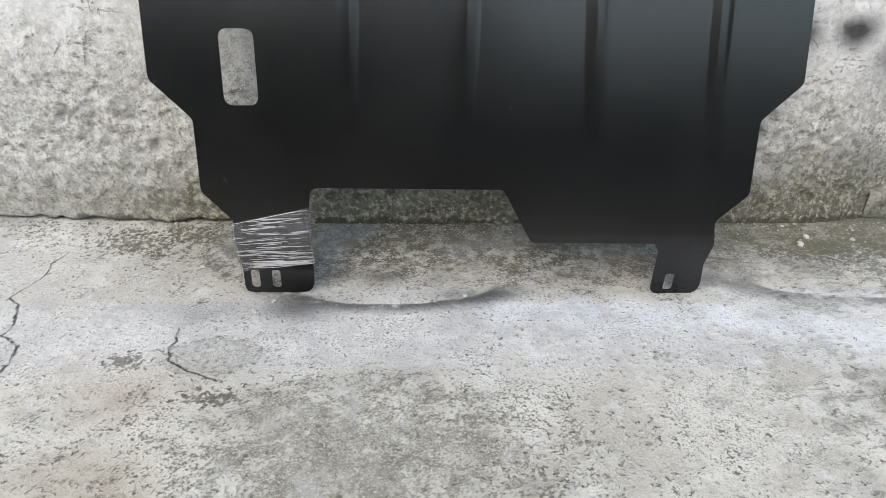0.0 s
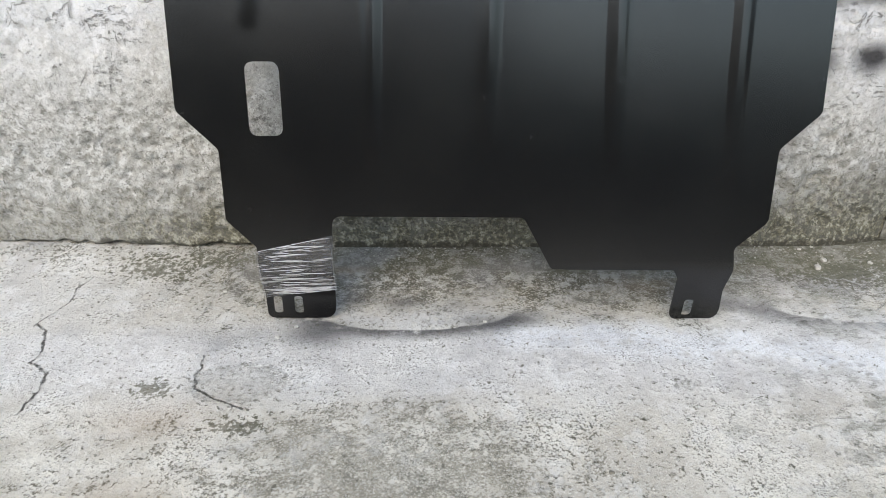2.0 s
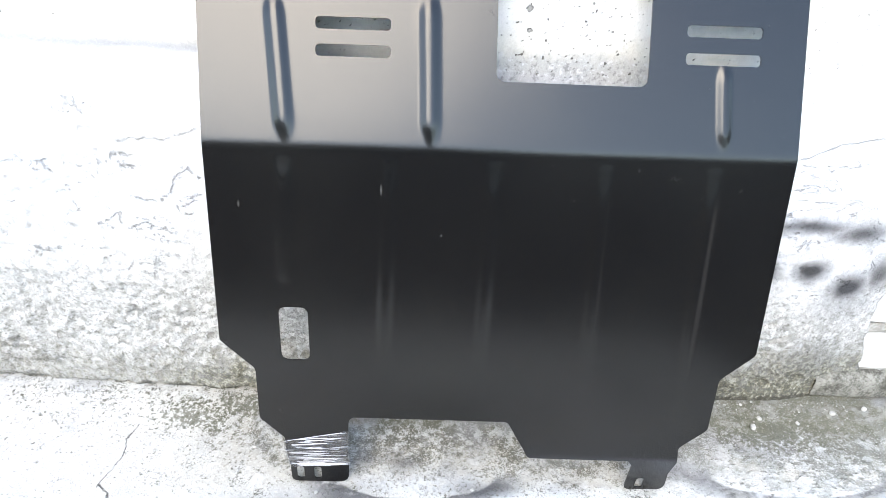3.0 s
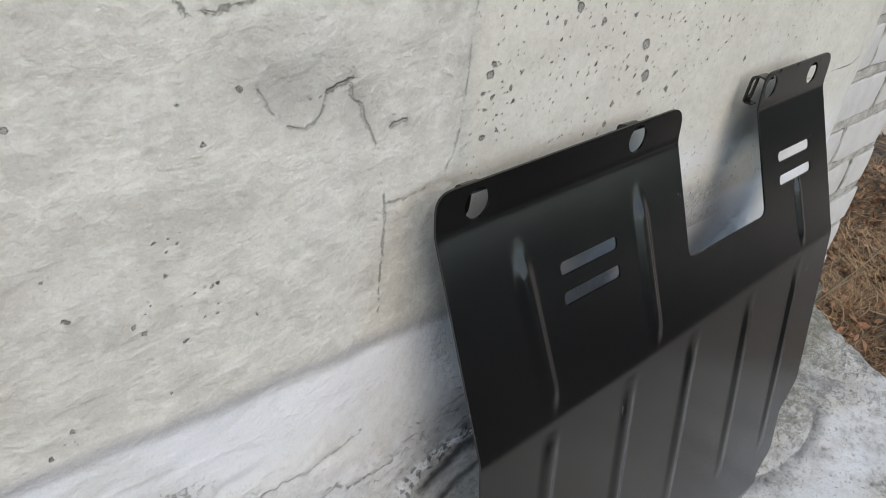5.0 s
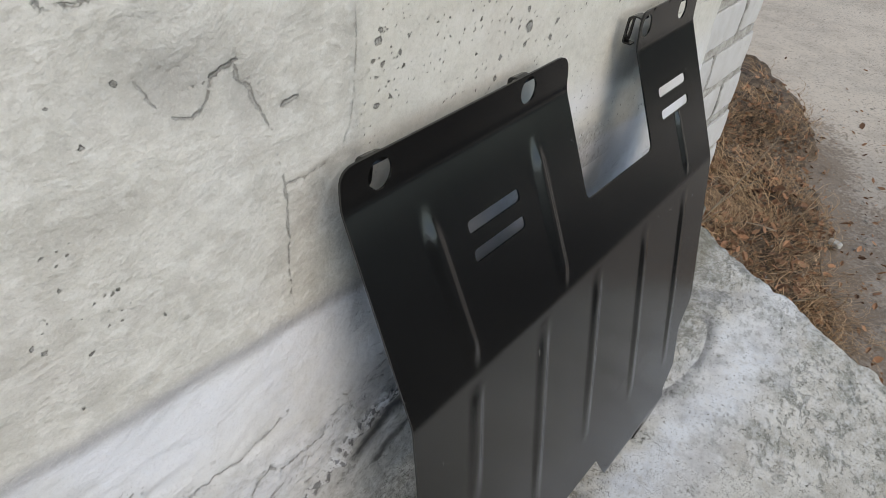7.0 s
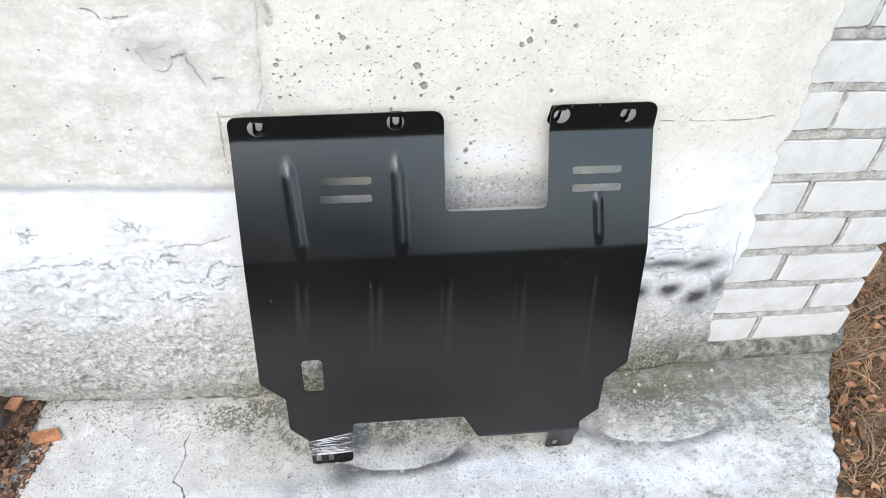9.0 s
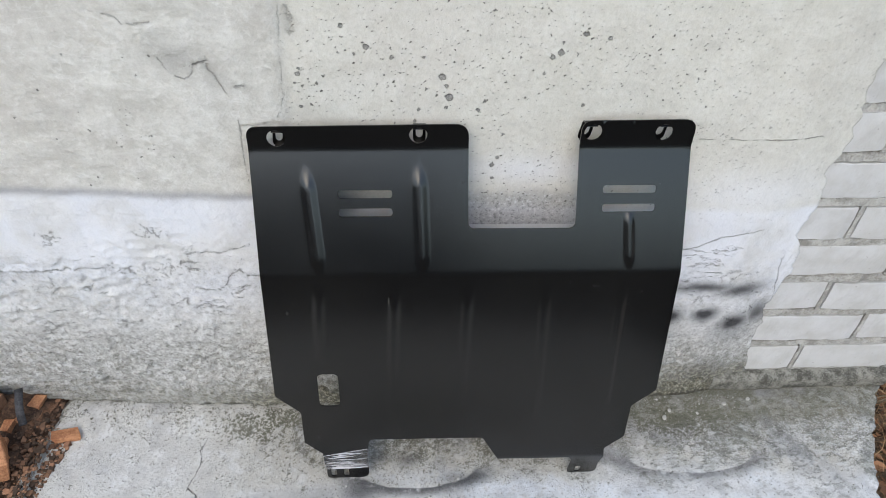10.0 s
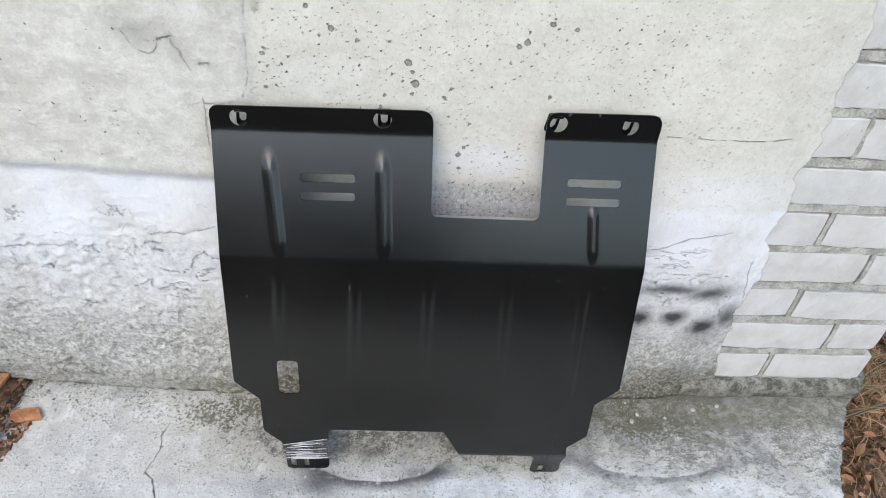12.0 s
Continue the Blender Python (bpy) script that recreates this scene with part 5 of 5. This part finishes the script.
def build_crumbs():
    """Fallen plaster along the foot of the wall."""
    rng = random.Random(71)
    verts, faces = [], []
    for i in range(1500):
        x, y = rng.uniform(-0.55, 1.06), -0.004 - abs(rng.gauss(0, 0.022))
        if rng.random() < 0.12:
            y = -0.01 - rng.random() * 0.5
        s = rng.uniform(0.0005, 0.0017) * (1.9 if rng.random() < 0.05 else 1)
        z = on_apron(x, y) + s * 0.2
        base = len(verts)
        for k in range(8):
            verts.append((x + s * (rng.uniform(0.4, 1) * (1 if k & 1 else -1)), y + s * (rng.uniform(0.4, 1) * (1 if k & 2 else -1)), z + s * (rng.uniform(0.3, 0.8) * (1 if k & 4 else -1))))
        faces += [tuple(base + q for q in f) for f in ((0, 2, 3, 1), (4, 5, 7, 6), (0, 1, 5, 4), (2, 6, 7, 3), (0, 4, 6, 2), (1, 3, 7, 5))]
    m = Nodes("plaster_crumb")
    geo = m.tree.nodes.new("ShaderNodeNewGeometry")
    ob = from_lists("plaster_crumbs", verts, faces, m.done(m.mix(geo.outputs["Random Per Island"], (0.12, 0.11, 0.085), (0.48, 0.47, 0.43)), 0.9))
    tagged(ob, "grey and whitish crumbs of plaster on the apron", "plaster crumbs", kind="stuff")


build_crumbs()


def build_pebbles():
    for i, (x, y, s) in enumerate(((1.028, -0.030, 0.011), (1.093, -0.018, 0.011), (0.872, -0.060, 0.012), (0.955, -0.052, 0.008), (0.10, -0.235, 0.006), (0.365, -0.203, 0.006), (0.055, -0.165, 0.006), (0.889, -0.043, 0.010), (0.866, -0.012, 0.006), (0.003, -0.124, 0.007), (0.119, -0.21, 0.006))):
        ob = new("pebble", stone_mesh("pebble", (s * 0.9, s * 0.7, s * 0.55), 130 + i, MAT_PEBBLE, 2))
        ob.matrix_world = pose(x, y, on_apron(x, y) + s * 0.2, 0, 0, 40 * i)
        tagged(ob, "small whitish pebble on the concrete apron", "pebble", "pebbles on the apron")
    ob = new("plaster_lump", stone_mesh("plaster_lump", (0.035, 0.018, 0.012), 150, MAT_PEBBLE, 3))
    ob.matrix_world = pose(1.71, -0.67, GROUND_Z + 0.01, 0, 0, 30)
    tagged(ob, "white lump of plaster lying on the asphalt", "plaster lump")
    ob = new("plaster_lump", stone_mesh("plaster_lump", (0.045, 0.025, 0.02), 151, MAT_PEBBLE, 3))
    ob.matrix_world = pose(2.02, -0.31, float(heap_height(np.array(2.02), np.array(-0.31))) + 0.02, 0, 0, 70)
    tagged(ob, "white lump of plaster among dead leaves", "plaster lump")


build_pebbles()


def scatter(n, seed, thin):
    """Places on the litter bank, thinning out past its border."""
    rng = random.Random(seed)
    rs = np.random.RandomState(seed)
    y = rs.uniform(-0.85, 1.7, n * 14)
    x = 1.447 + 0.545 * np.minimum(y, 0.0) + 0.012 + np.abs(rs.normal(0.0, 0.85, n * 14))
    keep = (heap_shape(x, y) + thin) * (1.0 + 0.5 * value_noise(x * 5, y * 5, 66)) > rs.uniform(0, 1.25, n * 14)
    x, y = x[keep][:n], y[keep][:n]
    z = np.maximum(GROUND_Z + 0.004, heap_height(x, y))
    return [(float(a), float(b), float(c), rng) for a, b, c in zip(x, y, z)]


def leaf(verts, faces, spot, rng, s):
    """One curled dead leaf of half length s."""
    w, curl = rng.uniform(0.4, 0.75), rng.uniform(-0.6, 1.0)
    tilt = Euler((rng.uniform(-0.8, 0.8), rng.uniform(-0.8, 0.8), rng.uniform(0, 6.28))).to_matrix()
    b = len(verts)
    for u, v in ((-1, 0), (-0.3, 0.8), (-0.3, 0), (-0.3, -0.8), (0.4, 0.7), (0.4, 0), (0.4, -0.7), (1, 0)):
        p = tilt @ Vector((u * s, v * s * w, s * curl * (abs(v) * 0.6 + u * u * 0.3)))
        verts.append((spot[0] + p.x, spot[1] + p.y, spot[2] + p.z))
    faces += [tuple(b + k for k in f) for f in ((0, 2, 1), (0, 3, 2), (1, 2, 5, 4), (2, 3, 6, 5), (4, 5, 7), (5, 6, 7))]


def build_litter():
    verts, faces = [], []
    for x, y, z, rng in scatter(7600, 21, 0.12):
        s = rng.uniform(0.005, 0.016) * (1.35 if x < 1.85 and y > -0.35 else 1.5 if rng.random() < 0.15 else 1)
        leaf(verts, faces, (x, y, z + rng.uniform(0.002, 0.024)), rng, s)
    rng = random.Random(27)
    for i in range(2600):
        y = rng.uniform(-0.9, 1.8)
        x = 1.50 + 0.545 * min(y, 0) + abs(rng.gauss(0, 0.55))
        z = max(GROUND_Z, float(heap_height(np.array(x), np.array(y)))) if x < 2.9 else GROUND_Z
        leaf(verts, faces, (x, y, z + 0.004), rng, rng.uniform(0.003, 0.009))
    ob = from_lists("leaf_litter", verts, faces, MAT_LEAF)
    tagged(ob, "brown dead leaves piled along the house side", "dead leaves", kind="stuff")
    # dry grass lies in combed tussocks, each with its own lean
    verts, faces = [], []
    spots = scatter(1500, 22, 0.0)
    for x0, y0, z0, rng in spots:
        strawy = float(value_noise(np.array(x0 * 2.2 + 9), np.array(y0 * 2.2), 67)) + 0.5 * (y0 > -0.1)
        if strawy < -0.45:
            continue
        lean = -0.7 + 1.5 * float(value_noise(np.array(x0 * 3), np.array(y0 * 3), 68)) + rng.uniform(-0.5, 0.5)
        for k in range(rng.randint(8, 22)):
            x, y = x0 + rng.gauss(0, 0.022), y0 + rng.gauss(0, 0.022)
            a, l = lean + rng.gauss(0, 0.6), rng.uniform(0.04, 0.17)
            w, rise, bend = rng.uniform(0.0005, 0.0014), rng.uniform(0.0, 0.30), rng.uniform(-1.2, 1.2)
            b = len(verts)
            for k in range(5):
                t = k / 4
                aa = a + bend * t
                px, py = x + l * t * math.cos(aa), y + l * t * math.sin(aa)
                px = max(px, 1.451 + 0.545 * min(py, 0))
                pz = z0 + 0.006 + l * rise * math.sin(t * 2.4)
                g = w * (1 - 0.6 * t)
                verts += [(px - g * math.sin(aa), py + g * math.cos(aa), pz), (px + g * math.sin(aa), py - g * math.cos(aa), pz + g * 0.7)]
            faces += [(b + 2 * k, b + 2 * k + 1, b + 2 * k + 3, b + 2 * k + 2) for k in range(4)]
    ob = from_lists("dry_grass", verts, faces, MAT_GRASS)
    tagged(ob, "tangled straw-coloured dry grass over the leaves", "dry grass", kind="stuff")
    verts, faces = [], []
    rng = random.Random(23)
    for i in range(260):
        x, y = 1.60 + rng.gauss(0, 0.05), 0.25 + rng.gauss(0, 0.05)
        z = float(heap_height(np.array(x), np.array(y)))
        b, s, a = len(verts), rng.uniform(0.006, 0.014), rng.uniform(0, 6.28)
        verts += [(x, y, z), (x + s * math.cos(a), y + s * math.sin(a), z + 0.02), (x + s * math.cos(a + 1), y + s * math.sin(a + 1), z + 0.024)]
        faces.append((b, b + 1, b + 2))
    ob = from_lists("green_weed", verts, faces, MAT_GREEN)
    tagged(ob, "small tuft of green weed in the dead leaves", "weed", kind="stuff")


build_litter()


def tube(points, r0, r1, sides=6):
    bm = bmesh.new()
    prev = None
    for i, p in enumerate(points):
        d = (Vector(points[min(i + 1, len(points) - 1)]) - Vector(points[max(i - 1, 0)])).normalized()
        a = d.orthogonal().normalized()
        b = d.cross(a)
        r = r0 + (r1 - r0) * i / (len(points) - 1)
        cur = [bm.verts.new(Vector(p) + (a * math.cos(6.2832 * k / sides) + b * math.sin(6.2832 * k / sides)) * r) for k in range(sides)]
        if prev:
            for k in range(sides):
                bm.faces.new((prev[k], prev[(k + 1) % sides], cur[(k + 1) % sides], cur[k]))
        else:
            bm.faces.new(cur[::-1])
        prev = cur
    bm.faces.new(prev)
    return bm


def build_stalks():
    rng = random.Random(33)
    for i in range(16):
        x, y = 1.475 + rng.uniform(0, 0.12), rng.uniform(0.0, 0.28)
        z = float(heap_height(np.array(x), np.array(y))) - 0.01
        h, lx, ly = rng.uniform(0.22, 0.55), rng.uniform(-0.02, 0.30), rng.uniform(-0.16, 0.14)
        pts = [(x + lx * t * t + 0.01 * math.sin(7 * t + i), y + ly * t + 0.008 * math.cos(5 * t + i), z + h * t * (1 - 0.25 * t)) for t in [k / 7 for k in range(8)]]
        ob = part("dry_stalk", tube(pts, 0.0028, 0.0010), MAT_STALK, smooth=True)
        tagged(ob, "thin dead plant stalk by the brick corner", "dry stalk", "dry stalks at the house corner")
    for i, (x, y, l, a) in enumerate(((1.50, -0.22, 0.22, 1.2), (1.65, -0.35, 0.18, 0.3), (1.95, 0.05, 0.20, -0.5), (2.35, 0.35, 0.26, -0.2), (1.47, -0.30, 0.16, -0.9), (1.8, -0.15, 0.2, 2.2))):
        z = float(heap_height(np.array(x), np.array(y))) + 0.015
        pts = [(x + l * t * math.cos(a) + 0.01 * math.sin(6 * t + i), y + l * t * math.sin(a), z + 0.012 * math.sin(3 * t)) for t in [k / 6 for k in range(7)]]
        ob = part("twig", tube(pts, 0.003, 0.0014), MAT_STALK, smooth=True)
        tagged(ob, "short grey-brown twig lying on the litter", "twig", "twigs on the litter")


build_stalks()


def build_grit():
    rng = random.Random(44)
    verts, faces = [], []
    for i in range(6500):
        x, y = rng.uniform(1.0, 3.6), rng.uniform(-1.6, 1.6)
        if x < 1.447 + 0.545 * min(y, 0) + 0.05:
            continue
        s = rng.uniform(0.0012, 0.004) * (2.0 if rng.random() < 0.06 else 1)
        z = max(GROUND_Z, float(heap_height(np.array(x), np.array(y)))) if x < 2.9 else GROUND_Z
        b = len(verts)
        for k in range(6):
            d = [(1, 0, 0), (0, 1, 0), (-1, 0, 0), (0, -1, 0), (0, 0, 0.9), (0, 0, -0.6)][k]
            q = s * rng.uniform(0.7, 1.3)
            verts.append((x + d[0] * q, y + d[1] * q, z + d[2] * q + s * 0.2))
        faces += [tuple(b + k for k in f) for f in ((0, 1, 4), (1, 2, 4), (2, 3, 4), (3, 0, 4), (1, 0, 5), (2, 1, 5), (3, 2, 5), (0, 3, 5))]
    ob = from_lists("road_grit", verts, faces, MAT_GRIT)
    tagged(ob, "loose pale grit scattered over the asphalt", "grit", kind="stuff")


build_grit()


# ---- bricks of the white corner ----
def brick_mesh(length, seed):
    rng = random.Random(seed)
    bm = bmesh.new()
    n = 12
    rows = []
    worn = [rng.uniform(0.0, 0.0025) * (rng.random() < 0.25) for i in range(2 * n + 2)]
    for i in range(n + 1):
        j = lambda s=0.0011: rng.uniform(-s, s)
        e = 0.0025 if i in (0, n) else 0.0
        x = length * i / n + (j(0.002) if e else 0)
        low, top = worn[i] + e * 0.6, worn[n + i] + e * 0.6
        rows.append([bm.verts.new((x, y, z)) for y, z in (
            (0.10, low), (0.0024 + e + j(0.0008), low + j()), (0.0012 + e + j(0.0006), 0.0025 + low + j()), (e + j(0.0011), 0.027 + j()), (e + j(0.0011), 0.054 + j()),
            (0.0012 + e + j(0.0006), 0.0795 - top + j()), (0.0024 + e + j(0.0008), 0.082 - top + j()), (0.10, 0.082 - top))])
    for r0, r1 in zip(rows, rows[1:]):
        for k in range(7):
            bm.faces.new((r0[k], r1[k], r1[k + 1], r0[k + 1]))
    bm.faces.new(rows[0])
    bm.faces.new(rows[-1][::-1])
    bmesh.ops.recalc_face_normals(bm, faces=bm.faces)
    me = bpy.data.meshes.new("brick")
    bm.to_mesh(me)
    bm.free()
    me.materials.append(MAT_BRICK)
    return me


def lay_bricks():
    whole = [brick_mesh(0.24, 200 + i) for i in range(4)]
    half = [brick_mesh(0.118, 210 + i) for i in range(3)]
    rng = random.Random(3)
    ends = []
    for row in range(37):
        z = 0.074 + 0.1045 * row
        end = 1.452 - 0.095 * min(z, 0.9) + rng.uniform(-0.004, 0.004)
        x = end
        use_half = row % 2 == 1
        while x > 0.97:
            me = rng.choice(half if use_half else whole)
            length = 0.118 if use_half else 0.24
            use_half = False
            ob = new("brick", me)
            ob.parent = house_side
            ends.append((row, z, x - length))
            ob.matrix_basis = pose(x - length, 0.026 + rng.uniform(-0.0025, 0.0025), z, 0, rng.uniform(-0.8, 0.8), 0)
            x -= length + 0.012 + rng.uniform(-0.002, 0.003)
    # mortar beds and perpends, crumbling away from the bricks in places
    bm = bmesh.new()

    def strip(points, half, upright):
        prev = None
        for i, (x, z) in enumerate(points):
            a, b = half - abs(rng.gauss(0, 0.0016)), half - abs(rng.gauss(0, 0.0016))
            y = 0.0285 + rng.uniform(-0.0012, 0.0016)
            side = ((-a, 0.010), (-a * 0.8, 0.0), (b * 0.8, rng.uniform(-0.001, 0.001)), (b, 0.010))
            cur = [bm.verts.new((x + (d if upright else 0), y + e, z + (0 if upright else d))) for d, e in side]
            if prev:
                for k in range(3):
                    bm.faces.new((prev[k], cur[k], cur[k + 1], prev[k + 1]) if not upright else (prev[k], prev[k + 1], cur[k + 1], cur[k]))
            prev = cur

    for row in range(14):
        z = 0.074 + 0.1045 * row - 0.0110
        strip([(0.98 + 0.009 * i, z) for i in range(int((1.44 - 0.095 * min(z, 0.9) - 0.98) / 0.009) + 1)], 0.0118, False)
    for row, z, x in ends:
        if row < 14:
            strip([(x - 0.006, z + 0.0105 * k) for k in range(9)], 0.0068, True)
    part("mortar", bm, MAT_MORTAR, house_side)


lay_bricks()
